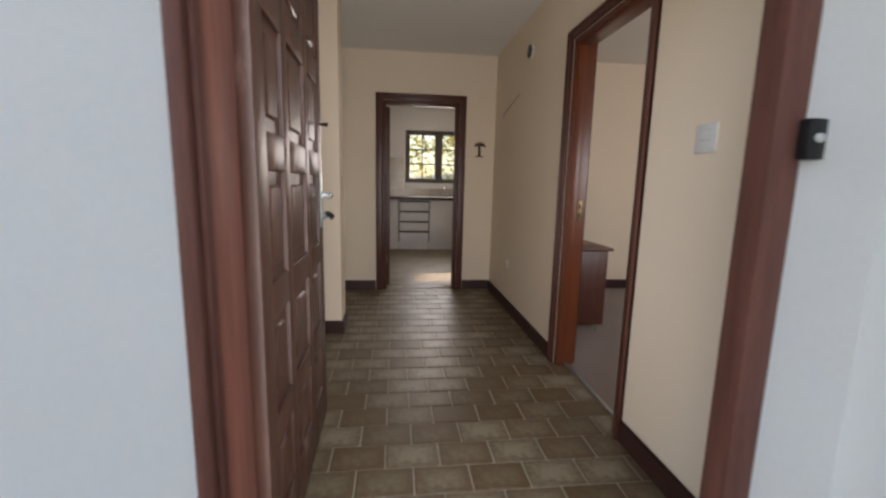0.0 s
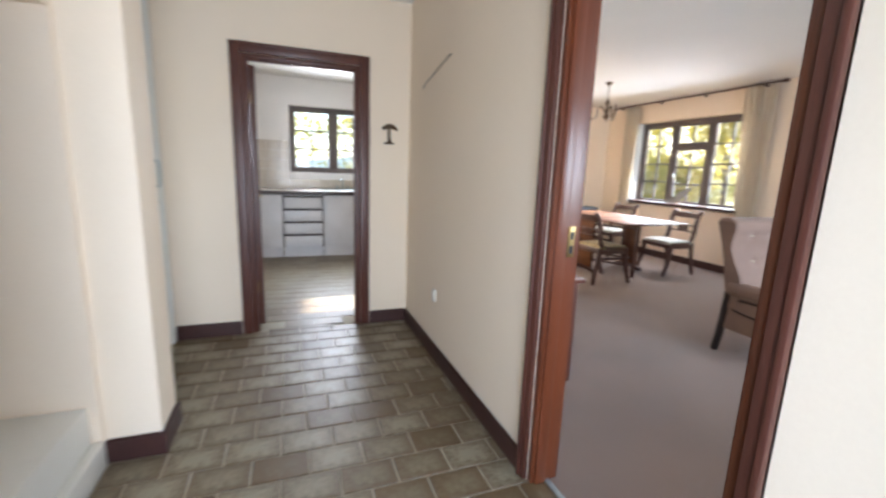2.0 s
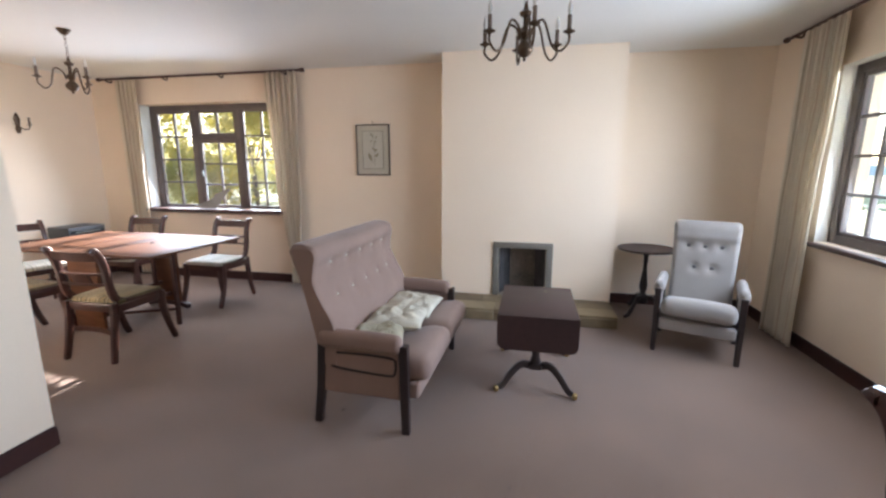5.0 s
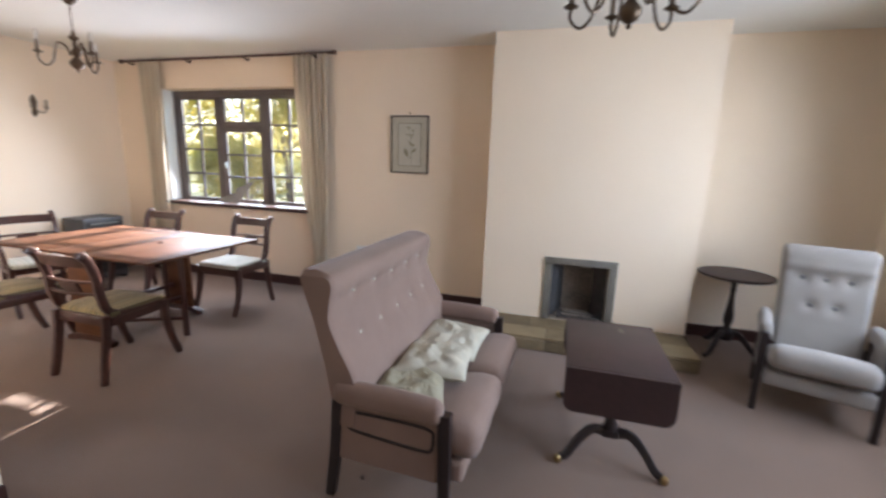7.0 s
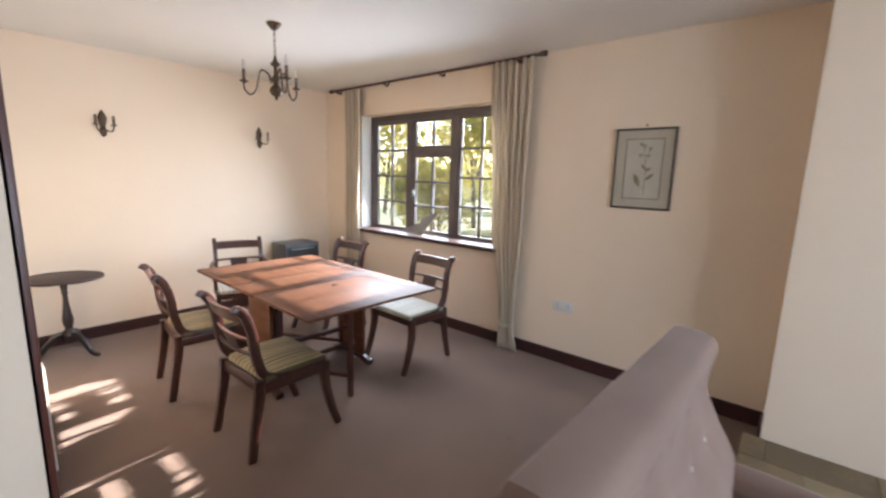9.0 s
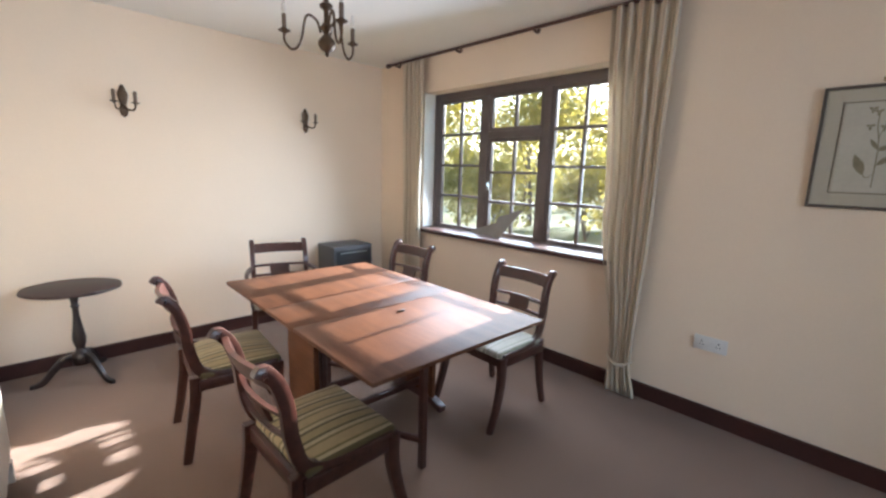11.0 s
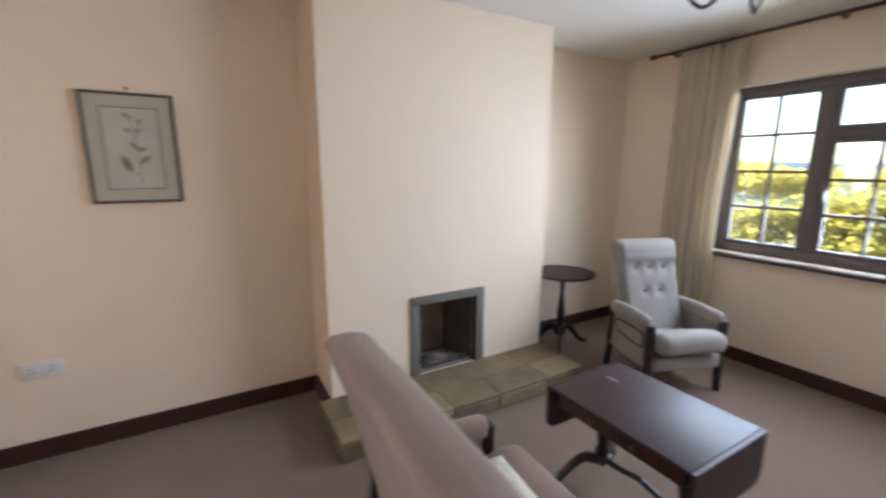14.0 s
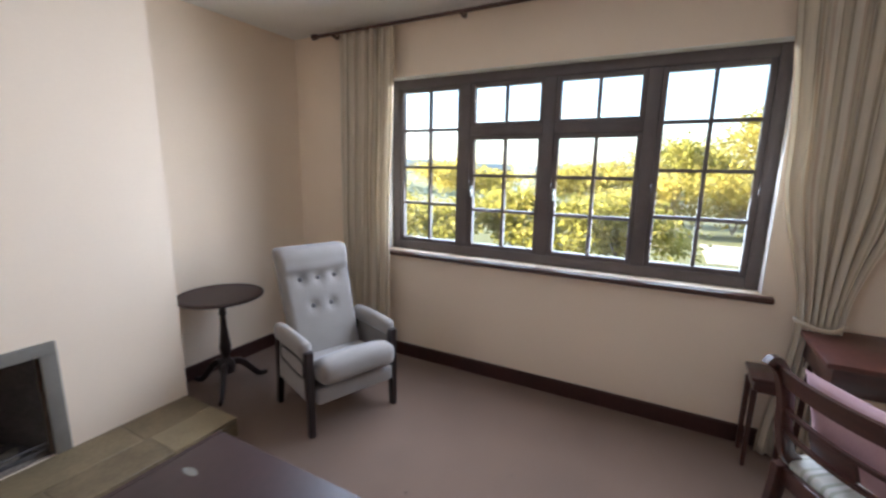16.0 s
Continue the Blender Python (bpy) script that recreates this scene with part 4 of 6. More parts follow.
def dining_table():
    """A gateleg table: two leaves and a narrow middle on slab ends, with turned-out gate legs and stretchers."""
    root = thing("dining_table", "worn reddish wooden gateleg dining table with raised leaves", "table", pose(4.345, 5.905, 0, 0, 0, -1.5))
    for y0, y1 in ((-0.83, -0.172), (-0.17, 0.17), (0.172, 0.83)):
        part("tabletop" if y0 < -0.17 < y1 else "leaf", bx(-0.505, 0.505, y0, y1, 0.722, 0.742, bev=0.004), TABLETOP, root)
    for x in (-0.385, 0.385):
        part("end_panel", bx(x - 0.014, x + 0.014, -0.155, 0.155, 0.06, 0.722, bev=0.004), TABLETOP, root, "wide wooden slab end")
        part("foot", sweep(bmesh.new(), [(x, -0.24, 0.02), (x, -0.12, 0.045), (x, 0.12, 0.045), (x, 0.24, 0.02)], 0.025, 0.022, square=True, n=3), MAHOG, root)
    for z, y in ((0.13, -0.05), (0.24, 0.05), (0.665, 0.0)):
        part("stretcher", bx(-0.371, 0.371, y - 0.016, y + 0.016, z, z + 0.035, bev=0.004), MAHOG, root)
    for s in (-1, 1):
        part("gate_leg", sweep(bmesh.new(), [(0.02 * s, s * 0.53, 0.0), (0.02 * s, s * 0.53, 0.35), (0.02 * s, s * 0.53, 0.722)], 0.017, 0.017, square=True, n=2), MAHOG, root)
        for z in (0.15, 0.64):
            part("gate_rail", sweep(bmesh.new(), [(0.30 * s, s * 0.05, z), (0.16 * s, s * 0.28, z), (0.02 * s, s * 0.53, z)], 0.012, 0.016, side=(0, 0, 1), square=True, n=2), MAHOG, root)
        part("gate_leg", sweep(bmesh.new(), [(0.30 * s, s * 0.05, 0.13), (0.30 * s, s * 0.05, 0.40), (0.30 * s, s * 0.05, 0.69)], 0.016, 0.016, square=True, n=2), MAHOG, root)
    return root


dining_table()
ob = new("key_fob", mesh_of("key_fob", bx(4.335, 4.375, 5.60, 5.618, 0.7425, 0.752, bev=0.004), BLACKP))
tagged(ob, "small black key fob lying on the dining table", "key fob")


def tripod_table(label, m, rx, ry, top_z, wood, topmat, scallop=0.0, gallery=False):
    """A tilt-top tripod table with a turned column and three curved feet."""
    root = thing("tripod_table", label, "side table", m)
    bm = bmesh.new()
    n = 56
    prof = [(0.0, 0.0), (0.94, 0.0), (0.985, 0.006), (1.0, 0.014), (0.985, 0.022), (0.95, 0.024), (0.93, 0.019), (0.0, 0.019)] if gallery else [(0.0, 0.0), (0.95, 0.0), (0.99, 0.006), (1.0, 0.013), (0.99, 0.02), (0.96, 0.023), (0.0, 0.023)]
    rings = []
    for r, z in prof[1:-1]:
        rings.append([bm.verts.new((rx * r * (1 + scallop * math.cos(8 * 2 * math.pi * i / n)) * math.cos(2 * math.pi * i / n), ry * r * (1 + scallop * math.cos(8 * 2 * math.pi * i / n)) * math.sin(2 * math.pi * i / n), top_z - 0.023 + z)) for i in range(n)])
    for a, b in zip(rings, rings[1:]):
        for i in range(n):
            bm.faces.new((a[i], a[(i + 1) % n], b[(i + 1) % n], b[i]))
    bm.faces.new(rings[0][::-1])
    bm.faces.new(rings[-1])
    part("tabletop", bm, topmat, root)
    part("apron", lathe(bmesh.new(), [(0.07, top_z - 0.05), (0.075, top_z - 0.045), (0.075, top_z - 0.023)], 16), wood, root)
    zz = top_z - 0.05
    part("column", lathe(bmesh.new(), [(0.02, 0.10), (0.05, 0.105), (0.055, 0.15), (0.05, 0.18), (0.028, 0.20), (0.024, 0.22), (0.034, 0.25), (0.038, 0.29), (0.028, 0.36), (0.019, zz - 0.16), (0.017, zz - 0.1), (0.026, zz - 0.085), (0.018, zz - 0.07), (0.026, zz - 0.02), (0.04, zz)], 18), wood, root)
    for k in range(3):
        a = radians(90 + 120 * k)
        ca, sa = math.cos(a), math.sin(a)
        part("foot", sweep(bmesh.new(), [(0.03 * ca, 0.03 * sa, 0.165), (0.09 * ca, 0.09 * sa, 0.155), (0.15 * ca, 0.15 * sa, 0.09), (0.20 * ca, 0.20 * sa, 0.03), (0.245 * ca, 0.245 * sa, 0.012), (0.27 * ca, 0.27 * sa, 0.014)], 0.014, 0.02, side=(-sa, ca, 0), square=True, n=4, taper=lambda t: 1.15 - 0.45 * t), wood, root)
    return root


tripod_table("dark oval tripod wine table against the wall", pose(3.17, 7.60, 0, 0, 0, -30), 0.27, 0.24, 0.645, EBONY, OLDTOP, 0.012)
tripod_table("dark round tripod table beside the chimney breast", pose(5.56, 1.13, 0, 0, 0, 45), 0.265, 0.265, 0.66, EBONY, OLDTOP, 0.0, True)


def sofa_table():
    """A low drop-leaf table on two pedestals with brass-capped splayed feet."""
    root = thing("coffee_table", "dark mahogany drop-leaf coffee table with leaves down", "coffee table", pose(4.045, 2.185, 0, 0, 0, 0))
    hx, hy, zt = 0.325, 0.245, 0.532
    part("tabletop", bx(-hx, hx, -hy, hy, zt - 0.02, zt, bev=0.005), OLDTOP, root, "dull dark tabletop with a white stain")
    part("apron", bx(-hx + 0.03, hx - 0.03, -hy + 0.03, hy - 0.03, zt - 0.10, zt - 0.02, bev=0.004), MAHOG, root)
    for s in (-1, 1):
        bm = bmesh.new()
        pts = []
        r, h = 0.05, 0.225
        for cx, cz, a0 in ((-hy + r, -h + r, 180), (hy - r, -h + r, 270)):
            for k in range(7):
                a = radians(a0 + 15 * k)
                pts.append((cx + r * math.cos(a), cz + r * math.sin(a)))
        pts += [(hy, -0.002), (-hy, -0.002)]
        x0, x1 = s * (hx + 0.003), s * (hx + 0.019)
        a = [bm.verts.new((x0, p, zt + q)) for p, q in pts]
        b = [bm.verts.new((x1, p, zt + q)) for p, q in pts]
        bm.faces.new(a)
        bm.faces.new(b[::-1])
        for i in range(len(pts)):
            bm.faces.new((a[i], a[i - 1], b[i - 1], b[i]))
        part("leaf", bm, OLDTOP, root, "hanging table leaf with rounded corners")
        x = s * 0.20
        part("pedestal", lathe(bmesh.new(), [(0.03, 0.16), (0.034, 0.19), (0.024, 0.22), (0.032, 0.27), (0.034, 0.31), (0.022, 0.36), (0.03, 0.40), (0.05, zt - 0.10)], 16, x, 0), EBONY, root)
        part("pedestal_block", bx(x - 0.035, x + 0.035, -0.04, 0.04, 0.13, 0.17, bev=0.008), EBONY, root)
        for t in (-1, 1):
            part("leg", sweep(bmesh.new(), [(x + s * 0.005, t * 0.03, 0.15), (x + s * 0.03, t * 0.09, 0.165), (x + s * 0.06, t * 0.15, 0.115), (x + s * 0.09, t * 0.20, 0.045), (x + s * 0.105, t * 0.232, 0.025)], 0.014, 0.019, square=True, n=4, taper=lambda q: 1.15 - 0.3 * q), EBONY, root)
            part("castor", lathe(bmesh.new(), [(0.010, 0.0), (0.017, 0.006), (0.018, 0.03), (0.012, 0.038)], 12, x + s * 0.112, t * 0.243), BRASS, root, "brass cap castor")
        part("drawer_knob", lathe(bmesh.new(), [(0.006, 0), (0.006, 0.008), (0.012, 0.014), (0.009, 0.022)], 12), BRASS, root, "small brass knob").matrix_local = pose(s * 0.1, hy - 0.03, zt - 0.06, -90)
    part("stretcher", sweep(bmesh.new(), [(-0.17, 0, 0.15), (-0.08, 0, 0.155), (0, 0, 0.17), (0.08, 0, 0.155), (0.17, 0, 0.15)], 0.013, 0.016, seg=10, n=4), EBONY, root)
    bm = bmesh.new()
    lathe(bm, [(0.001, zt + 0.0008), (0.028, zt + 0.0012), (0.001, zt + 0.0016)], 18)
    for v in bm.verts:
        v.co.x, v.co.y = v.co.x * 1.2 + 0.22 + 0.01 * noise.noise(v.co * 60), v.co.y * 0.5 - 0.06
    part("stain", bm, SURROUND, root, "pale dried stain on the top")
    return root


sofa_table()

# cabinet beside the hall doorway
cab = thing("cabinet", "low dark wooden cabinet standing by the wall", "cabinet")
part("body", bx(1.215, 1.705, 3.19, 4.30, 0.055, 0.675, bev=0.004), CASING, cab)
part("top", bx(1.205, 1.735, 3.165, 4.325, 0.675, 0.70, bev=0.006), CASING, cab, "dark overhanging top")
for y0, y1 in ((3.22, 3.74), (3.75, 4.27)):
    d = part("door", bx(1.705, 1.722, y0, y1, 0.08, 0.655, bev=0.004), CASING, cab)
    part("handle", lathe(bmesh.new(), [(0.007, 0), (0.007, 0.01), (0.014, 0.018), (0.010, 0.026)], 12), BRASS, d, "brass knob").matrix_world = pose(1.722, (y1 - 0.05 if y0 < 3.5 else y0 + 0.05), 0.40, 0, 90)
for x, y in ((1.25, 3.23), (1.66, 3.23), (1.25, 4.26), (1.66, 4.26)):
    part("foot", lathe(bmesh.new(), [(0.012, 0.0), (0.018, 0.012), (0.014, 0.03), (0.02, 0.055)], 12, x, y), STEEL, cab, "metal castor")

# desk and low table by the south wall
desk = thing("desk", "dark wooden writing desk with a reddish worn top", "desk")
part("top", bx(1.30, 2.36, 0.13, 0.63, 0.715, 0.74, bev=0.005), CASING, desk)
part("apron", bx(1.33, 2.33, 0.16, 0.60, 0.60, 0.715, bev=0.004), MAHOG, desk)
for x, y in ((1.36, 0.19), (2.30, 0.19), (1.36, 0.57), (2.30, 0.57)):
    part("leg", sweep(bmesh.new(), [(x, y, 0.0), (x, y, 0.3), (x, y, 0.62)], 0.022, 0.022, square=True, n=2, taper=lambda t: 0.65 + 0.35 * t), MAHOG, desk)
st = thing("side_table", "small dark wooden side table under the curtain", "side table")
part("top", bx(2.375, 2.545, 0.14, 0.355, 0.48, 0.50, bev=0.005), MAHOG, st)
part("apron", bx(2.39, 2.53, 0.155, 0.34, 0.42, 0.48, bev=0.003), MAHOG, st)
for x, y in ((2.395, 0.165), (2.525, 0.165), (2.395, 0.33), (2.525, 0.33)):
    part("leg", sweep(bmesh.new(), [(x, y, 0.0), (x, y, 0.25), (x, y, 0.43)], 0.014, 0.014, square=True, n=2, taper=lambda t: 0.7 + 0.3 * t), MAHOG, st)

# grey box heater in the corner and the white radiator on the west wall
ht = thing("heater", "dark grey box heater standing in the dining corner", "heater")
part("body", bx(5.03, 5.46, 7.48, 7.80, 0.03, 0.725, bev=0.012), mat("heater_grey", (0.075, 0.075, 0.078), (0.055, 0.055, 0.058), 0.45, 6, 60, 0.05), ht)
part("grille", bx(5.055, 5.435, 7.471, 7.482, 0.10, 0.685, bev=0.003), BLACKP, ht, "black front grille")
part("control_strip", bx(5.10, 5.39, 7.466, 7.472, 0.655, 0.668), STEEL, ht, "thin grey trim strip")
for x in (5.04, 5.39):
    part("foot", bx(x, x + 0.06, 7.49, 7.79, 0.0, 0.03), BLACKP, ht)
rd = thing("radiator", "white metal panel radiator low on the dining wall", "radiator")
# white paint toned down to cream, the shade on it put into the colour
RADIATOR = mat("shade_toned_radiator_paint", (0.62, 0.57, 0.48), (0.54, 0.49, 0.41), 0.4, 4, 80, 0.05)
part("panel", bx(2.765, 2.845, 5.78, 6.66, 0.10, 0.60, bev=0.014), RADIATOR, rd)
for k in range(12):
    part("rib", bx(2.845, 2.852, 5.81 + k * 0.07, 5.85 + k * 0.07, 0.13, 0.57, bev=0.003), RADIATOR, rd)
for y in (5.85, 6.55):
    part("foot", bx(2.755, 2.855, y, y + 0.04, 0.0, 0.10), TRIM, rd)


# ---------------------------------------------------------------- hearth and fireplace
hearth = solid("hearth", bx(5.02, 5.48, 1.465, 3.235, 0.0, 0.113), MORTAR, "raised hearth of olive-brown stone slabs", "hearth", kind="")
random.seed(4)
xs = [5.005, 5.235, 5.478]
for i in range(2):
    y = 1.455
    while y < 3.24:
        w = random.choice((0.36, 0.44, 0.52)) if i else random.choice((0.34, 0.42))
        y1 = min(3.245, y + w)
        if 3.245 - y1 < 0.1:
            y1 = 3.245
        part("stone", bx(xs[i] + 0.0022, xs[i + 1] - 0.0022, y + 0.0022, y1 - 0.0022, 0.094, 0.117 + random.uniform(-0.0012, 0.0012), bev=0.003, seg=1), HEARTH, hearth)
        if i == 0:
            part("stone", bx(5.002, 5.022, y + 0.004, y1 - 0.004, 0.004, 0.091, bev=0.004, seg=1), HEARTH, hearth)
        y = y1
for x0, x1 in ((5.024, 5.24), (5.248, 5.478)):
    for y0, y1 in ((1.452, 1.468), (3.232, 3.248)):
        part("stone", bx(x0, x1, y0, y1, 0.004, 0.091, bev=0.004, seg=1), HEARTH, hearth)
fp = thing("fireplace", "small fireplace with grey cement surround and sooty firebox", "fireplace", kind="structure")
for n, b in (("surround_side", (2.02, 2.085, 0.117, 0.62)), ("surround_side", (2.555, 2.618, 0.117, 0.62)), ("surround_head", (2.02, 2.618, 0.62, 0.68))):
    part(n, bx(5.466, 5.52, b[0], b[1], b[2], b[3], bev=0.004), SURROUND, fp)
bm = bmesh.new()
vs = [bm.verts.new(c) for c in ((5.52, 2.088, 0.118), (5.52, 2.552, 0.118), (5.80, 2.45, 0.118), (5.80, 2.19, 0.118), (5.52, 2.088, 0.80), (5.52, 2.552, 0.80), (5.72, 2.45, 0.80), (5.72, 2.19, 0.80))]
for q in ((0, 3, 7, 4), (1, 5, 6, 2), (4, 7, 6, 5)):
    bm.faces.new([vs[i] for i in q])
part("firebox_side", bm, SOOT, fp, smooth=False)
bm = bmesh.new()
vs = [bm.verts.new(c) for c in ((5.80, 2.19, 0.118), (5.80, 2.45, 0.118), (5.80, 2.45, 0.42), (5.72, 2.45, 0.80), (5.72, 2.19, 0.80), (5.80, 2.19, 0.42))]
bm.faces.new((vs[0], vs[1], vs[2], vs[5]))
bm.faces.new((vs[5], vs[2], vs[3], vs[4]))
part("firebox_back", bm, ASH, fp, "ash-stained fireback", smooth=False)
ash = bmesh.new()
bmesh.ops.create_grid(ash, x_segments=24, y_segments=24, size=1)
for v in ash.verts:
    u, w = v.co.x, v.co.y
    v.co = Vector((5.64 + 0.13 * u, 2.32 + 0.19 * w, 0.121 + 0.05 * (1 - u * u) * (1 - w * w) * (0.8 + noise.noise((u * 2, w * 2, 7.0))) + 0.008 * abs(noise.noise((u * 7, w * 7, 3.0))) * (1 - u * u) * (1 - w * w)))
part("ash_heap", ash, ASH, fp, "pale grey heap of old ash")
part("firebox_floor", bx(5.49, 5.80, 2.088, 2.552, 0.112, 0.122), ASH, fp)
part("grate_bar", box(box(bx(5.50, 5.506, 2.10, 2.54, 0.15, 0.158), 5.50, 5.506, 2.10, 2.54, 0.18, 0.188), 5.52, 5.74, 2.14, 2.48, 0.124, 0.138), SOOT, fp)


# ---------------------------------------------------------------- curtains and rods
def curtain(label, m, widths, height, folds, tie=None, seed=0):
    """A hanging curtain, local x across: widths are (z, left, right) from the hem to the top; folds deepen where it gathers."""
    root = thing("curtain", label, "curtain", m, "curtains")
    bm = bmesh.new()
    uvl = bm.loops.layers.uv.new("cloth")
    nu, nv = folds * 10, 44
    full = widths[-1][2] - widths[-1][1]
    g = []
    for j in range(nv + 1):
        z = height * j / nv
        for (za, la, ra), (zb, lb, rb) in zip(widths, widths[1:]):
            if za <= z <= zb + 1e-6:
                t = (z - za) / (zb - za)
                t = t * t * (3 - 2 * t)
                l, r = la + (lb - la) * t, ra + (rb - ra) * t
                break
        amp = 0.036 + 0.016 * noise.noise((z * 0.8, seed, 0))
        row = []
        for i in range(nu + 1):
            u = i / nu
            ph = u * folds * 2 * math.pi + 0.5 * noise.noise((u * 3, z * 0.5, seed))
            x = l + (r - l) * u + 0.006 * math.sin(ph * 2 + z)
            y = amp * math.sin(ph) * (0.55 + 0.45 * noise.noise((u * 7, z * 0.35, seed + 3))) + 0.010 * noise.noise((u * 4, z * 2.0, seed))
            row.append(bm.verts.new((x, y, z)))
        g.append(row)
    for j in range(nv):
        for i in range(nu):
            f = bm.faces.new((g[j][i], g[j][i + 1], g[j + 1][i + 1], g[j + 1][i]))
            for lp, (uu, vv) in zip(f.loops, ((i, j), (i + 1, j), (i + 1, j + 1), (i, j + 1))):
                lp[uvl].uv = (uu / nu * full * 1.9, vv / nv * height)
    ob = part("cloth", bm, CURTAIN, root)
    so = ob.modifiers.new("thickness", "SOLIDIFY")
    so.thickness = 0.003
    if tie:
        z, l, r = tie
        pts = [(l - 0.012, -0.01, z), (l + (r - l) * 0.3, 0.05, z - 0.02), (l + (r - l) * 0.7, 0.05, z - 0.01), (r + 0.012, 0.0, z + 0.012), ((l + r) / 2, -0.05, z + 0.01), (l - 0.012, -0.012, z + 0.002)]
        part("tie_back", sweep(bmesh.new(), pts, 0.011, 0.004, side=(0, 0, 1), n=4), CURTAIN, root, "cloth tie-back")
    return root


# local x of these runs along +y (east wall) and +x (south wall)
curtain("cream striped curtain hanging at the dining window", pose(5.775, 7.06, 0.03, 0, 0, 90), [(0, 0.05, 0.30), (1.0, 0.04, 0.31), (2.45, 0.03, 0.33)], 2.45, 5, None, 1)
curtain("cream striped curtain tied near its hem at the dining window", pose(5.775, 4.86, 0.01, 0, 0, 90), [(0, 0.06, 0.26), (0.22, 0.11, 0.25), (1.2, 0.07, 0.38), (2.48, 0.05, 0.45)], 2.48, 6, (0.24, 0.11, 0.25), 2)
curtain("cream striped curtain hanging beside the wide window", pose(4.80, 0.19, 0.02, 0, 0, 0), [(0, 0.06, 0.52), (1.0, 0.05, 0.52), (2.45, 0.0, 0.50)], 2.45, 6, None, 3)
curtain("cream striped curtain gathered with a tie-back by the desk", pose(2.0, 0.20, 0.02, 0, 0, 0), [(0, 0.12, 0.46), (0.75, 0.20, 0.38), (1.5, 0.05, 0.52), (2.45, 0.0, 0.58)], 2.45, 7, (0.76, 0.20, 0.38), 4)


def rod(label, a, b, out, z):
    """A wooden curtain pole with finials, brackets and rings, from a to b."""
    root = thing("curtain_rod", label, "curtain rod")
    a, b = Vector((*a, z)), Vector((*b, z))
    d = (b - a).normalized()
    part("pole", sweep(bmesh.new(), [a, (a + b) / 2, b], 0.013, seg=10, n=2, side=(0, 0, 1)), SILLWOOD, root)
    for p, s in ((a, -1), (b, 1)):
        part("finial", sweep(bmesh.new(), [p - d * s * 0.005, p + d * s * 0.02, p + d * s * 0.05], 0.021, seg=10, n=3, side=(0, 0, 1), taper=lambda t: 0.7 + 0.6 * t * (1.6 - t)), SILLWOOD, root)
    o = Vector(out)
    for t in (0.06, 0.36, 0.64, 0.94):
        p = a.lerp(b, t)
        part("bracket", sweep(bmesh.new(), [p - Vector((0, 0, 0.02)), p - Vector((0, 0, 0.045)) - o * 0.02, p - Vector((0, 0, 0.03)) - o * 0.08], 0.009, 0.012, side=(0, 0, 1), n=3), SILLWOOD, root)
    return root


rod("dark wooden curtain pole above the dining window", (5.775, 4.86), (5.775, 7.60), (1, 0, 0), 2.497)
rod("dark wooden curtain pole above the wide window", (2.0, 0.19), (5.52, 0.19), (0, -1, 0), 2.487)


# ---------------------------------------------------------------- lamps
def arm_points(r, drop, cup):
    return [(0.03, 0, 0.0), (0.05, 0, 0.06), (0.10, 0, 0.075), (r * 0.62, 0, -drop * 0.55), (r * 0.82, 0, -drop), (r, 0, -drop * 0.55), (r, 0, cup)]


def chandelier(label, x, y, low, arms, r, rot):
    """A turned brass chandelier on a chain, with S-shaped arms and unlit candle sleeves."""
    root = thing("chandelier", label, "chandelier", pose(x, y, low, 0, 0, rot))
    part("body", lathe(bmesh.new(), [(0.002, 0.0), (0.010, 0.008), (0.008, 0.02), (0.03, 0.032), (0.044, 0.055), (0.044, 0.072), (0.026, 0.095), (0.014, 0.11), (0.024, 0.125), (0.034, 0.14), (0.022, 0.155), (0.012, 0.17), (0.012, 0.22), (0.030, 0.232), (0.033, 0.245), (0.014, 0.26), (0.008, 0.29), (0.003, 0.30)], 18), BRONZE, root)
    for k in range(arms):
        a = 2 * math.pi * k / arms
        ca, sa = math.cos(a), math.sin(a)
        pts = [(p[0] * ca, p[0] * sa, p[2] + 0.115) for p in arm_points(r, 0.085, 0.0)]
        arm = part("arm", sweep(bmesh.new(), pts, 0.0065, seg=7, n=5, side=(-sa, ca, 0)), BRONZE, root)
        px, py = r * ca, r * sa
        part("drip_pan", lathe(bmesh.new(), [(0.004, 0.10), (0.012, 0.108), (0.030, 0.116), (0.030, 0.12), (0.014, 0.122), (0.014, 0.13)], 14, px, py), BRONZE, arm)
        part("candle_sleeve", lathe(bmesh.new(), [(0.0115, 0.13), (0.0115, 0.195), (0.009, 0.197)], 12, px, py), CANDLE, arm, "dark candle sleeve")
        part("bulb", lathe(bmesh.new(), [(0.006, 0.197), (0.012, 0.215), (0.011, 0.235), (0.004, 0.262), (0.001, 0.266)], 10, px, py), BULB, arm, "unlit candle bulb")
    n = max(3, int((H - low - 0.33) / 0.032))
    z = 0.295
    step = (H - low - 0.035 - z) / n
    for k in range(n):
        zc = z + (k + 0.5) * step
        ring = bmesh.new()
        ax = (1, 0) if k % 2 else (0, 1)
        pts = [(0.009 * math.cos(q) * ax[0], 0.009 * math.cos(q) * ax[1], zc + (step * 0.62) * math.sin(q)) for q in [2 * math.pi * i / 10 for i in range(11)]]
        part("chain_link", sweep(ring, pts, 0.0022, seg=5, n=1, side=(ax[1], ax[0], 0)), BRONZE, root)
    part("ceiling_rose", lathe(bmesh.new(), [(0.008, H - low - 0.045), (0.02, H - low - 0.04), (0.045, H - low - 0.012), (0.05, H - low)], 18), BRONZE, root)
    return root


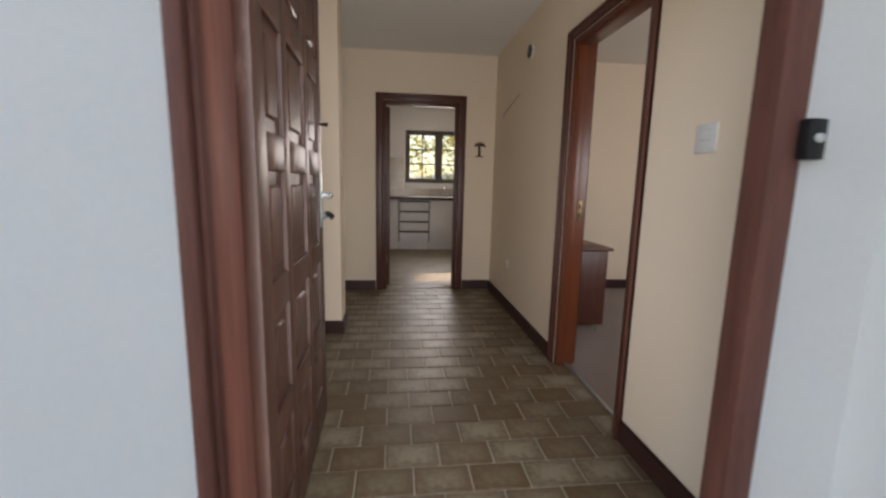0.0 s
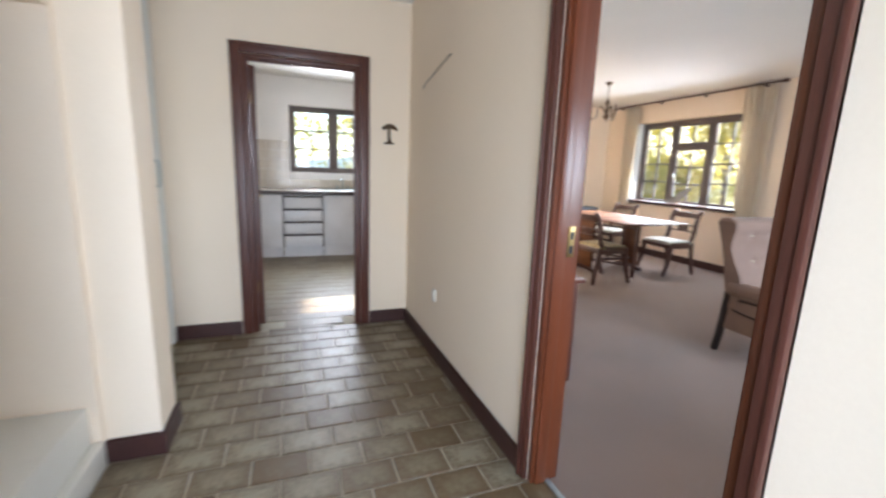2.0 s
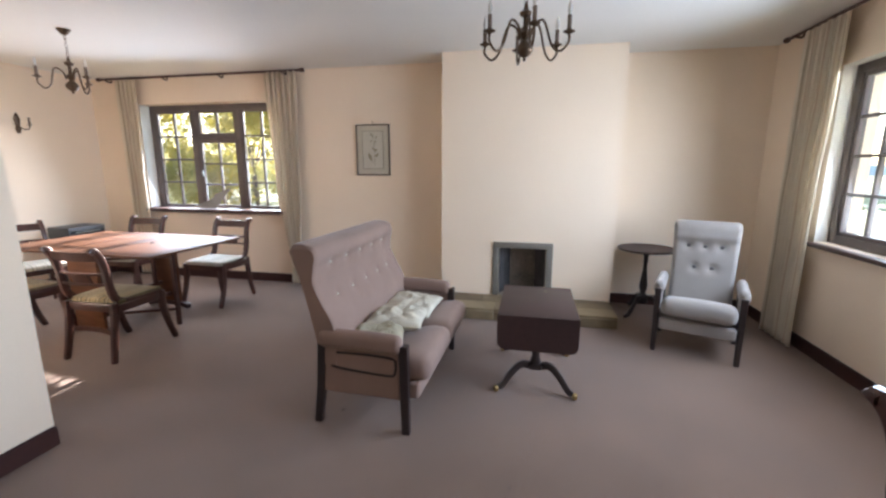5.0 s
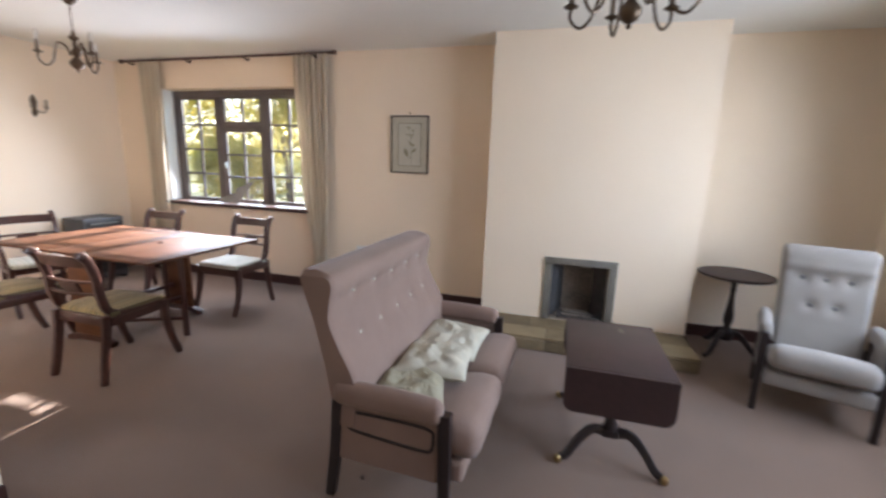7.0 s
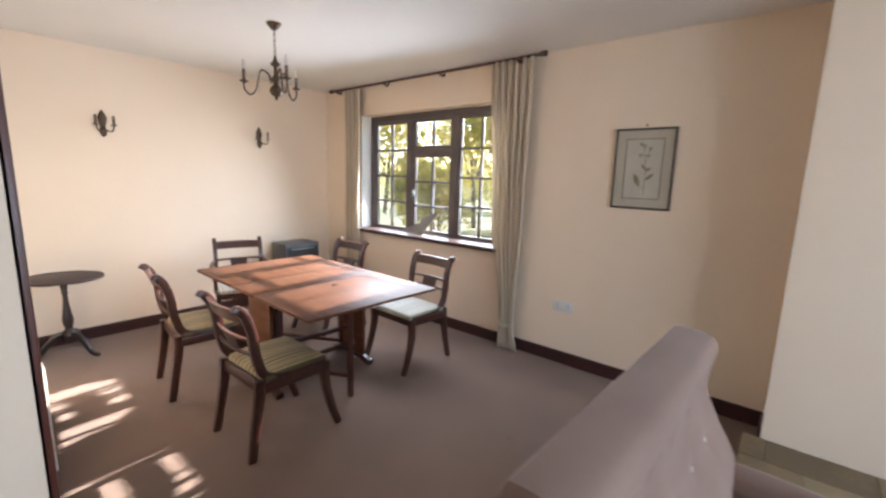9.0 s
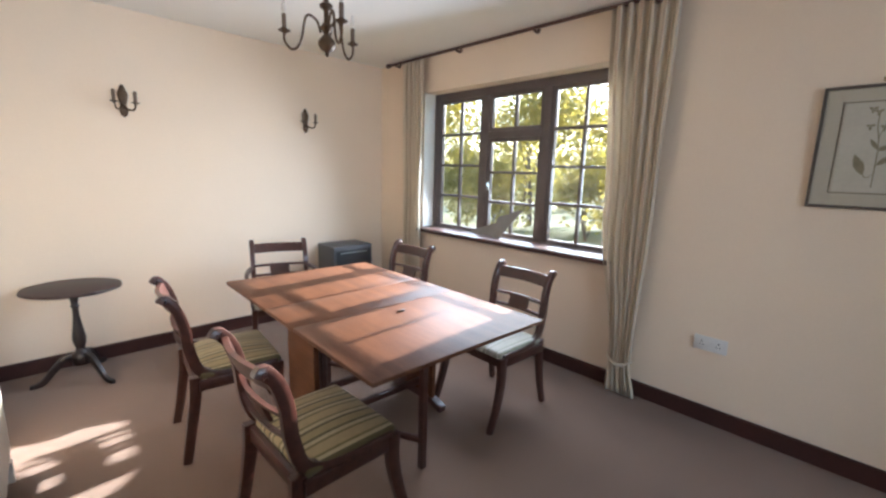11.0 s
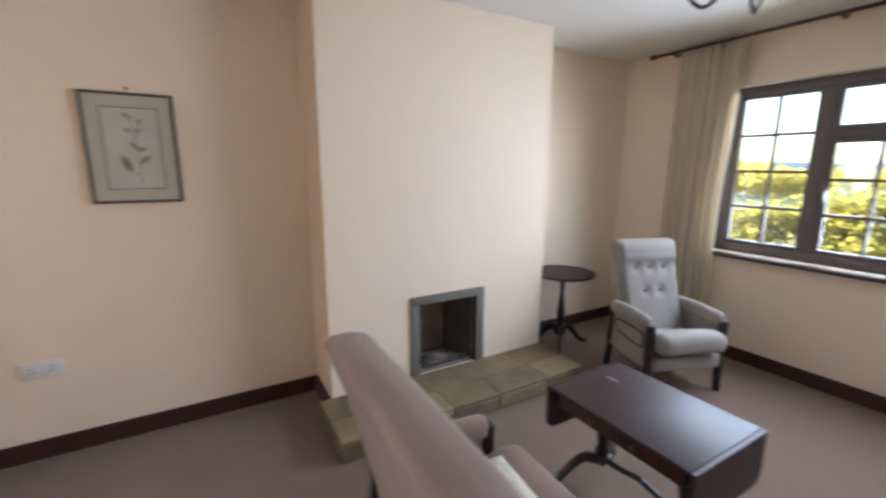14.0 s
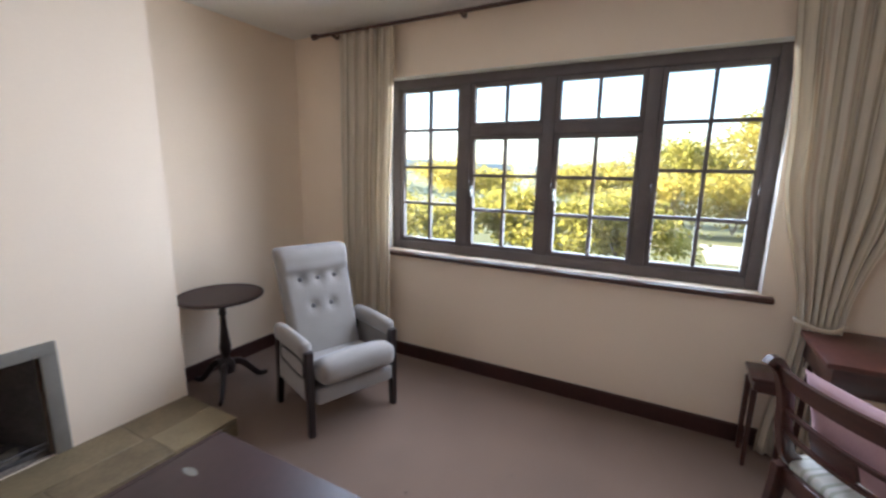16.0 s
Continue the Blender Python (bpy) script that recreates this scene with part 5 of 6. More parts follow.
chandelier("dark antique brass six-arm chandelier with unlit candles", 3.70, 2.325, 1.985, 6, 0.235, 12)
chandelier("dark antique brass three-arm chandelier over the dining table", 4.214, 6.06, 2.02, 3, 0.21, 20)


def sconce(x, z):
    """A brass wall light with two candle arms."""
    root = thing("wall_light", "dark antique brass twin-arm wall light, unlit", "wall light", pose(x, 7.868, z), "wall lights on the north wall")
    part("backplate", lathe(bmesh.new(), [(0.004, -0.10), (0.02, -0.085), (0.03, -0.05), (0.018, -0.02), (0.03, 0.03), (0.034, 0.06), (0.018, 0.10), (0.01, 0.12), (0.003, 0.125)], 14), BRONZE, root).scale = (1, 0.45, 1)
    for s in (-1, 1):
        a = part("arm", sweep(bmesh.new(), [(0, -0.012, -0.02), (s * 0.02, -0.05, -0.05), (s * 0.05, -0.075, -0.05), (s * 0.062, -0.08, -0.01)], 0.006, seg=7, n=4, side=(0, 0, 1)), BRONZE, root)
        part("drip_pan", lathe(bmesh.new(), [(0.006, -0.012), (0.026, -0.004), (0.026, 0.0), (0.012, 0.003)], 12, s * 0.062, -0.08), BRONZE, a)
        part("candle_sleeve", lathe(bmesh.new(), [(0.011, 0.003), (0.011, 0.075), (0.008, 0.077)], 10, s * 0.062, -0.08), CANDLE, a)
    return root


sconce(3.585, 1.885)
sconce(4.975, 1.885)

# ---------------------------------------------------------------- small things
pic = thing("picture", "framed botanical print in a thin grey-brown frame", "picture", pose(5.858, 4.04, 1.62, 0.6, 0, -90))
W2, H2 = 0.20, 0.282
fr = bmesh.new()
for b in ((-W2, -W2 + 0.014, -H2, H2), (W2 - 0.014, W2, -H2, H2), (-W2 + 0.014, W2 - 0.014, -H2, -H2 + 0.014), (-W2 + 0.014, W2 - 0.014, H2 - 0.014, H2)):
    box(fr, b[0], b[1], -0.022, 0.0, b[2], b[3], bev=0.003)
part("frame", fr, PFRAME, pic)
part("mat", bx(-W2 + 0.012, W2 - 0.012, -0.010, -0.004, -H2 + 0.012, H2 - 0.012), MATBOARD, pic)
part("print", bx(-0.115, 0.115, -0.0125, -0.010, -0.20, 0.20), PRINT, pic)
ln = bmesh.new()
for b in ((-0.125, -0.121, -0.21, 0.21), (0.121, 0.125, -0.21, 0.21), (-0.121, 0.121, -0.21, -0.206), (-0.121, 0.121, 0.206, 0.21)):
    box(ln, b[0], b[1], -0.0118, -0.0098, b[2], b[3])
part("mat_line", ln, PFRAME, pic)


def leaf_shape(bm, x, z, ang, ln_, wd):
    c, s = math.cos(ang), math.sin(ang)
    pts = []
    for t in (0, 0.25, 0.5, 0.75, 1):
        pts.append((t * ln_, wd * math.sin(math.pi * t) * (1.15 - 0.3 * t)))
    ring = pts + [(a, -b) for a, b in pts[-2:0:-1]]
    bm.faces.new([bm.verts.new((x + a * c - b * s, -0.0135, z + a * s + b * c)) for a, b in ring])


ink = bmesh.new()
sweep(ink, [(0.021, -0.0125, -0.18), (0.02, -0.0125, -0.02), (0.013, -0.0125, 0.05), (0.004, -0.0125, 0.10), (0.003, -0.0125, 0.165)], 0.002, 0.001, side=(1, 0, 0), n=4, seg=6)
sweep(ink, [(0.014, -0.0125, 0.045), (0.026, -0.0125, 0.09), (0.04, -0.0125, 0.14)], 0.0014, 0.001, side=(1, 0, 0), n=4, seg=6)
sweep(ink, [(0.018, -0.0125, -0.12), (0.0, -0.0125, -0.135), (-0.014, -0.0125, -0.125)], 0.0014, 0.001, side=(0, 0, 1), n=4, seg=6)
sprigs = [(-0.014, -0.125, 113, 0.105, 0.019), (0.022, -0.08, 43, 0.075, 0.012), (0.02, -0.01, 122, 0.06, 0.009), (0.02, -0.012, 30, 0.042, 0.012)]
for fx, fz in ((0.0, 0.16), (-0.02, 0.172), (0.04, 0.14), (-0.019, 0.095), (0.028, 0.09)):
    sprigs += [(fx, fz, a, 0.018, 0.006) for a in (35, 150, 265)]
for x, z, a, l, w in sprigs:
    lf = bmesh.new()
    leaf_shape(lf, x, z, radians(a), l, w)
    part("drawn_leaf", lf, INK, pic, smooth=False)
part("drawn_stem", ink, INK, pic, "faded olive drawing of a flowering stem", smooth=False)
part("hook", bx(-0.008, 0.008, -0.008, 0.0, H2 + 0.012, H2 + 0.03, bev=0.003), BRASS, pic, "small picture hook")


def socket_plate(name, label, m, w, h, kind_):
    root = thing(name, label, name.replace("_", " "), m)
    part("plate", bx(-w / 2, w / 2, -0.009, 0.0, -h / 2, h / 2, bev=0.003), PLASTIC, root)
    if kind_ == "switch":
        part("rocker", bx(-0.024, 0.024, -0.014, -0.009, -0.006, 0.03, bev=0.002), PLASTIC, root, "white rocker").rotation_euler = (0.06, 0, 0)
    else:
        for s in (-1, 1):
            part("pin_hole", box(box(bx(s * w / 4 - 0.012, s * w / 4 - 0.006, -0.0098, -0.008, -0.012, -0.006), s * w / 4 + 0.006, s * w / 4 + 0.012, -0.0098, -0.008, -0.012, -0.006), s * w / 4 - 0.003, s * w / 4 + 0.003, -0.0098, -0.008, 0.008, 0.018), BLACKP, root)
    return root


socket_plate("wall_socket", "white plastic double wall socket", pose(5.859, 4.55, 0.492, 0, 0, -90), 0.175, 0.088, "socket")
socket_plate("light_switch", "white plastic light switch on the hall wall", pose(1.059, 1.40, 1.36, 0, 0, -90), 0.10, 0.10, "switch")
socket_plate("wall_socket", "small white plastic socket low on the hall wall", pose(1.059, 3.87, 0.44, 0, 0, -90), 0.05, 0.088, "switch")
vent = thing("wall_vent", "small round dark vent high on the hall wall", "vent", pose(1.059, 3.45, 2.235, 0, -90, 0))
part("ring", lathe(bmesh.new(), [(0.05, 0.0), (0.058, 0.0), (0.058, 0.008), (0.054, 0.012), (0.05, 0.010)], 20), PLASTIC, vent)
part("hole", lathe(bmesh.new(), [(0.001, 0.002), (0.051, 0.003), (0.049, 0.02), (0.001, 0.024)], 20), BLACKP, vent)
ob = new("loose_wire", mesh_of("loose_wire", sweep(bmesh.new(), [(1.058, 4.26, 1.855), (1.03, 4.10, 1.865), (1.035, 3.92, 1.90), (1.058, 3.72, 1.965)], 0.0035, seg=6, n=5, side=(1, 0, 0)), PFRAME))
tagged(ob, "bent piece of brown wire on the hall wall", "wire")
hk = thing("coat_hook", "dark metal ornamental coat hook on the end wall", "coat hook", pose(0.895, 4.618, 1.545))
part("backplate", bx(-0.012, 0.012, -0.006, 0.0, -0.06, 0.07, bev=0.003), BRONZE, hk)
part("cap", sweep(bmesh.new(), [(-0.058, -0.03, 0.036), (-0.04, -0.032, 0.055), (0, -0.034, 0.068), (0.04, -0.032, 0.055), (0.058, -0.03, 0.036)], 0.017, 0.02, side=(0, 0, 1), seg=10, n=4, taper=lambda t: 0.35 + 0.65 * math.sin(math.pi * t)), BRONZE, hk, "curved crescent cap")
part("stem", sweep(bmesh.new(), [(0, -0.004, 0.045), (0, -0.018, 0.05), (0, -0.034, 0.056)], 0.008, seg=8, n=3), BRONZE, hk)
part("hook", sweep(bmesh.new(), [(0, -0.005, -0.03), (0, -0.03, -0.055), (0, -0.05, -0.05), (0, -0.055, -0.03)], 0.006, seg=7, n=4), BRONZE, hk)
part("base", sweep(bmesh.new(), [(-0.04, -0.008, -0.065), (0, -0.012, -0.06), (0.04, -0.008, -0.065)], 0.007, seg=7, n=4, side=(0, 0, 1)), BRONZE, hk)

# folded cardboard left on the dining window sill
card = thing("cardboard_sheet", "folded grey-brown cardboard sheet leaning in the window", "cardboard", pose(5.93, 6.30, 0.904))
for nm, pts in (("flap", ((0.06, 0.36, 0.0), (0.0, 0.02, 0.0), (0.05, 0.02, 0.12))), ("flap", ((-0.02, 0.03, 0.0), (-0.05, -0.10, 0.0), (0.01, -0.30, 0.27), (0.04, -0.02, 0.18)))):
    bm = bmesh.new()
    a = [bm.verts.new(p) for p in pts]
    b = [bm.verts.new((p[0] + 0.006, p[1], p[2])) for p in pts]
    bm.faces.new(a)
    bm.faces.new(b[::-1])
    for i in range(len(pts)):
        bm.faces.new((a[i], a[i - 1], b[i - 1], b[i]))
    part(nm, bm, PAPER, card, smooth=False)

random.seed(11)
for x, y, r in ((3.55, 1.0, 0.010), (2.9, 2.3, 0.009), (4.65, 4.3, 0.012), (3.95, 1.35, 0.008), (3.33, 3.3, 0.012), (2.35, 2.9, 0.009), (3.05, 0.45, 0.010)):
    bm = bmesh.new()
    bmesh.ops.create_icosphere(bm, subdivisions=1, radius=r)
    for v in bm.verts:
        v.co = Vector((v.co.x * random.uniform(0.7, 1.5) + x, v.co.y * random.uniform(0.6, 1.2) + y, max(0.001, v.co.z * 0.4 + r * 0.3)))
    tagged(new("debris_crumb", mesh_of("debris_crumb", bm, BARK)), "small dry leaf crumb lying on the carpet", "debris", "crumbs on the carpet")

# ---------------------------------------------------------------- kitchen
wt = solid("worktop", bx(-1.70, 2.58, 7.40, 7.968, 0.885, 0.94, bev=0.006), WORKTOP, "pale kitchen worktop with a dark front edge", "worktop", kind="", smooth=True)
part("edge_strip", bx(-1.70, 2.58, 7.392, 7.402, 0.885, 0.935, bev=0.002), UNITEDGE, wt, "dark wooden front edge")


def base_unit(x0, x1, drawers):
    root = thing("base_unit", "white kitchen base unit with dark pulls" if drawers else "white kitchen base unit with a plain door", "kitchen unit", None, "kitchen base units")
    part("body", bx(x0 + 0.001, x1 - 0.001, 7.45, 7.96, 0.13, 0.885), UNIT, root)
    part("plinth", bx(x0 + 0.001, x1 - 0.001, 7.47, 7.49, 0.0, 0.13), UNIT, root)
    if drawers:
        hgt = (0.87 - 0.15) / drawers
        for k in range(drawers):
            z = 0.15 + k * hgt
            d = part("drawer", bx(x0 + 0.008, x1 - 0.008, 7.425, 7.45, z + 0.003, z + hgt - 0.028, bev=0.003), UNIT, root)
            part("pull", bx(x0 + 0.008, x1 - 0.008, 7.418, 7.45, z + hgt - 0.026, z + hgt - 0.002, bev=0.003), UNITEDGE, d, "dark drawer pull strip")
        part("edge", box(bx(x0 - 0.004, x0 + 0.006, 7.421, 7.45, 0.14, 0.87), x1 - 0.006, x1 + 0.004, 7.421, 7.45, 0.14, 0.87), UNITEDGE, root)
    else:
        part("door", bx(x0 + 0.008, x1 - 0.008, 7.425, 7.45, 0.15, 0.87, bev=0.004), UNIT, root)


for x0, x1, n in ((-1.65, -1.05, 0), (-1.04, -0.50, 0), (-0.49, 0.045, 0), (0.055, 0.585, 4), (0.595, 1.19, 0), (1.20, 1.80, 0), (1.81, 2.5, 0)):
    base_unit(x0, x1, n)
sink = thing("sink", "stainless steel kitchen sink let into the worktop", "sink")
part("rim", box(box(box(bx(0.55, 1.45, 7.50, 7.54, 0.938, 0.948), 0.55, 1.45, 7.86, 7.90, 0.938, 0.948), 0.55, 0.60, 7.54, 7.86, 0.938, 0.948), 0.95, 1.45, 7.54, 7.86, 0.938, 0.948), STEEL, sink)
part("bowl", bx(0.60, 0.95, 7.54, 7.86, 0.80, 0.9405), STEEL, sink)
tap = thing("tap", "chrome kitchen mixer tap behind the sink", "tap")
part("spout", sweep(bmesh.new(), [(0.92, 7.90, 0.94), (0.92, 7.90, 1.06), (0.90, 7.86, 1.10), (0.87, 7.76, 1.08)], 0.011, n=5), STEEL, tap)
for s in (-1, 1):
    part("tap_head", lathe(bmesh.new(), [(0.016, 0.945), (0.02, 0.98), (0.016, 1.0)], 12, 0.92 + s * 0.08, 7.90), STEEL, tap)

# ---------------------------------------------------------------- outdoors
def leaf_cloud(bm, centre, radii, count, size, rnd, lumps=9):
    """Many small leaves scattered over uneven lumps, with gaps between them."""
    cs = [Vector((rnd.gauss(0, 0.42) * radii[0], rnd.gauss(0, 0.42) * radii[1], rnd.gauss(0, 0.38) * radii[2])) for _ in range(lumps)]
    for i in range(count):
        c = cs[i % lumps]
        p = Vector(centre) + c + Vector((rnd.gauss(0, 0.22) * radii[0], rnd.gauss(0, 0.22) * radii[1], rnd.gauss(0, 0.22) * radii[2]))
        if p.z < 0:
            p.z = abs(p.z) * 0.5 + 0.02 - 0.12
        a = Vector((rnd.gauss(0, 1), rnd.gauss(0, 1), rnd.gauss(0, 0.6))).normalized()
        b = a.orthogonal().normalized() * size * rnd.uniform(0.25, 0.45)
        a = a * size * rnd.uniform(0.6, 1.2)
        vs = [bm.verts.new(q) for q in (p - a * 0.5, p + b, p + a * 0.5, p - b)]
        bm.faces.new(vs)


def tree(label, x, y, h, spread, seed, leafmat, count=2600, size=0.13, base=-0.12):
    """A tree: tapered trunk, limbs and a ragged crown of small leaves."""
    rnd = random.Random(seed)
    root = thing("tree", label, "tree", pose(x, y, base))
    th = h * 0.45
    part("trunk", sweep(bmesh.new(), [(0, 0, 0), (rnd.uniform(-.1, .1), rnd.uniform(-.1, .1), th * 0.5), (rnd.uniform(-.2, .2), rnd.uniform(-.2, .2), th)], 0.035 * h * 0.5, seg=8, n=4, taper=lambda t: 1 - 0.5 * t), BARK, root)
    limbs = bmesh.new()
    for k in range(6):
        a = 2 * math.pi * k / 6 + rnd.uniform(-.3, .3)
        z0 = th * rnd.uniform(0.55, 1)
        e = Vector((math.cos(a) * spread * 0.6, math.sin(a) * spread * 0.6, z0 + h * rnd.uniform(0.15, 0.4)))
        sweep(limbs, [(0, 0, z0), (e.x * 0.45, e.y * 0.45, z0 + (e.z - z0) * 0.4), e], 0.012 * h * 0.5, seg=6, n=3, taper=lambda t: 1 - 0.75 * t)
    part("limbs", limbs, BARK, root)
    bm = bmesh.new()
    leaf_cloud(bm, (0, 0, h * 0.66), (spread, spread, h * 0.36), count, size, rnd, 16)
    part("crown", bm, leafmat, root, smooth=False)
    return root


def bush(label, x, y, w, d, h, seed, leafmat, count=1500, size=0.10, base=-0.12):
    rnd = random.Random(seed)
    root = thing("bush", label, "bush", pose(x, y, base))
    st = bmesh.new()
    for k in range(5):
        a = rnd.uniform(0, 6.28)
        sweep(st, [(0, 0, 0), (math.cos(a) * w * 0.12, math.sin(a) * d * 0.12, h * 0.3), (math.cos(a) * w * 0.3, math.sin(a) * d * 0.3, h * 0.7)], 0.02, seg=6, n=3, taper=lambda t: 1 - 0.7 * t)
    part("stems", st, BARK, root)
    bm = bmesh.new()
    leaf_cloud(bm, (0, 0, h * 0.5), (w * 0.5, d * 0.5, h * 0.42), count, size, rnd, 12)
    part("foliage", bm, leafmat, root, smooth=False)
    return root


# ground: one sheet that falls gently away to the south and reaches the horizon
bm = bmesh.new()
rings = [0, 8, 14, 22, 40, 80, 200, 600, 1800, 4500]
seg = 48
prev = None
for r in rings:
    ring = []
    for k in range(seg if r else 1):
        a = 2 * math.pi * k / seg
        x, y = 3 + r * math.cos(a), 3 + r * math.sin(a)
        z = -0.22 - (0.0 if r <= 14 else 0.055 * (min(r, 600) - 14))
        ring.append(bm.verts.new((x, y, z)))
    if prev:
        for k in range(seg):
            if len(prev) == 1:
                bm.faces.new((prev[0], ring[k], ring[(k + 1) % seg]))
            else:
                bm.faces.new((prev[k], ring[k], ring[(k + 1) % seg], prev[(k + 1) % seg]))
    prev = ring
solid("ground", bm, GRASS, "dry grassy ground falling away to a wide valley", "ground")
solid("path_drive", bx(-6.0, 2.2, -9.0, -6.6, -0.235, -0.20, bev=0.01), DRIVE, "pale gravel drive beyond the hedge", "drive")

# far hills round the valley, their haze painted in as pale blue-grey
bm = bmesh.new()
n = 120
lo, hi = [], []
for k in range(n):
    a = 2 * math.pi * k / n
    r = 3900
    hgt = 30 + 120 * max(0, noise.noise((math.cos(a) * 2.2, math.sin(a) * 2.2, 3.0)) + 0.25) + 25 * noise.noise((math.cos(a) * 9, math.sin(a) * 9, 1.0))
    lo.append(bm.verts.new((r * math.cos(a), r * math.sin(a), -60)))
    hi.append(bm.verts.new((r * math.cos(a), r * math.sin(a), max(5, hgt))))
for k in range(n):
    bm.faces.new((lo[k], lo[(k + 1) % n], hi[(k + 1) % n], hi[k]))
solid("backdrop_hills", bm, HILL, "far hills on the horizon, haze painted in as blue", "hills")

# woods down the slope and across the valley, seen through the wide window
bm = bmesh.new()
rnd = random.Random(77)
for k in range(420):
    a, dist = radians(rnd.uniform(215, 330)), 70 * (9 ** rnd.random())
    x, y = 3 + dist * math.cos(a), 3 + dist * math.sin(a)
    hgt = rnd.uniform(2.5, 5) * (1 + dist / 500)
    leaf_cloud(bm, (x, y, 40), (hgt * 0.9, hgt * 0.9, hgt * 0.6), 70, 0.35 + dist / 260, rnd, 6)
    bm.verts.ensure_lookup_table()
    drop = min(-0.22 - 0.055 * (min(dist, 600) - 14) + hgt * 0.4, 0.6 - dist * 0.012 - hgt) - 40
    for v in bm.verts[-280:]:
        v.co.z += drop
tagged(new("distant_woods", mesh_of("distant_woods", bm, VALLEY, False)), "green woods falling away down the valley, haze painted into their colour", "woods", kind="stuff")

# hedge and trees before the south window
for i, (x, y, h) in enumerate(((6.8, -4.4, 1.3), (5.6, -4.6, 1.3), (4.4, -4.3, 1.25), (3.55, -4.5, 1.3), (8.2, -4.6, 1.3))):
    bush("clipped yellow-green hedge bush in the garden", x, y, 1.7, 1.2, h, 20 + i, LEAF, 3600, 0.10)
for i, (x, y, h, sp, m_) in enumerate(((-3.4, -13.0, 4.4, 1.9, LEAF2), (-0.4, -15.0, 3.6, 1.9, LEAF2), (-5.6, -10.0, 4.6, 2.0, LEAF2), (2.2, -17.0, 2.9, 2.0, LEAF), (6.4, -15.0, 2.0, 2.0, LEAF2), (11.0, -15.0, 2.0, 2.2, LEAF2), (-9.0, -12.0, 5.0, 2.2, LEAF))):
    tree("sunlit yellow-green garden tree", x, y, h, sp, 40 + i, m_, 5000, 0.16)
for i, (x, y, h) in enumerate(((4.6, -10.6, 1.3), (3.0, -10.4, 1.6), (1.4, -10.6, 2.1), (-0.3, -10.4, 2.3), (-2.0, -10.2, 2.4))):
    bush("sunlit yellow-green garden bush beyond the drive", x, y, 2.3, 1.8, h, 130 + i, LEAF2, 2600, 0.13)
# belt of taller trees far behind the garden bushes
bm = bmesh.new()
rnd = random.Random(91)
for k in range(64):
    x, y, hgt = rnd.uniform(30, 48), rnd.uniform(2, 52), rnd.uniform(4.5, 7.0)
    leaf_cloud(bm, (x, y, hgt * 0.5), (hgt * 0.55, hgt * 0.55, hgt * 0.45), 320, 0.42, rnd, 8)
for v in bm.verts:
    v.co.z -= 1.2
tagged(new("tree_belt", mesh_of("tree_belt", bm, HAZETINTLEAF, False)), "belt of yellowing trees beyond the garden, paled to imitate haze", "trees", kind="stuff")
# garden by the dining window
for i, (x, y, h, sp, m_) in enumerate(((14.0, 11.4, 5.0, 2.2, LEAF2), (17.5, 11.4, 5.4, 2.2, LEAF), (15.5, 17.5, 6.0, 2.6, LEAF2), (19.5, 15.5, 6.0, 2.6, LEAF), (12.5, 15.0, 5.2, 2.2, LEAF2), (22.0, 10.4, 5.0, 2.4, LEAF2), (22.0, 4.0, 3.6, 1.8, LEAF))):
    tree("sunlit yellow-green garden tree", x, y, h, sp, 60 + i, LEAF2, 3000, 0.19)
for i, (x, y, h) in enumerate(((11.2, 6.6, 1.9), (12.6, 8.8, 2.4), (12.4, 4.8, 1.8), (11.2, 10.6, 2.6), (12.4, 12.6, 2.6), (15.0, 7.4, 2.4), (16.5, 9.6, 2.7), (14.4, 14.6, 2.8), (12.8, 2.6, 1.8))):
    bush("sunlit yellow-green garden bush", x, y, 2.0, 1.8, h, 80 + i, LEAF2, 2600, 0.14)
# garden by the kitchen window
for i, (x, y, h, sp) in enumerate(((-0.6, 15.0, 4.4, 1.9), (2.2, 16.0, 4.8, 2.0), (4.6, 14.0, 4.0, 1.8))):
    tree("sunlit yellow-green garden tree", x, y, h, sp, 100 + i, LEAF2, 2000, 0.16)
bush("sunlit yellow-green garden bush", 1.6, 12.5, 2.4, 1.6, 1.6, 111, LEAF, 1500, 0.12)

# ---------------------------------------------------------------- tiles
TW, TD, T0 = 0.2348, 0.160, 1.631
shared = {}


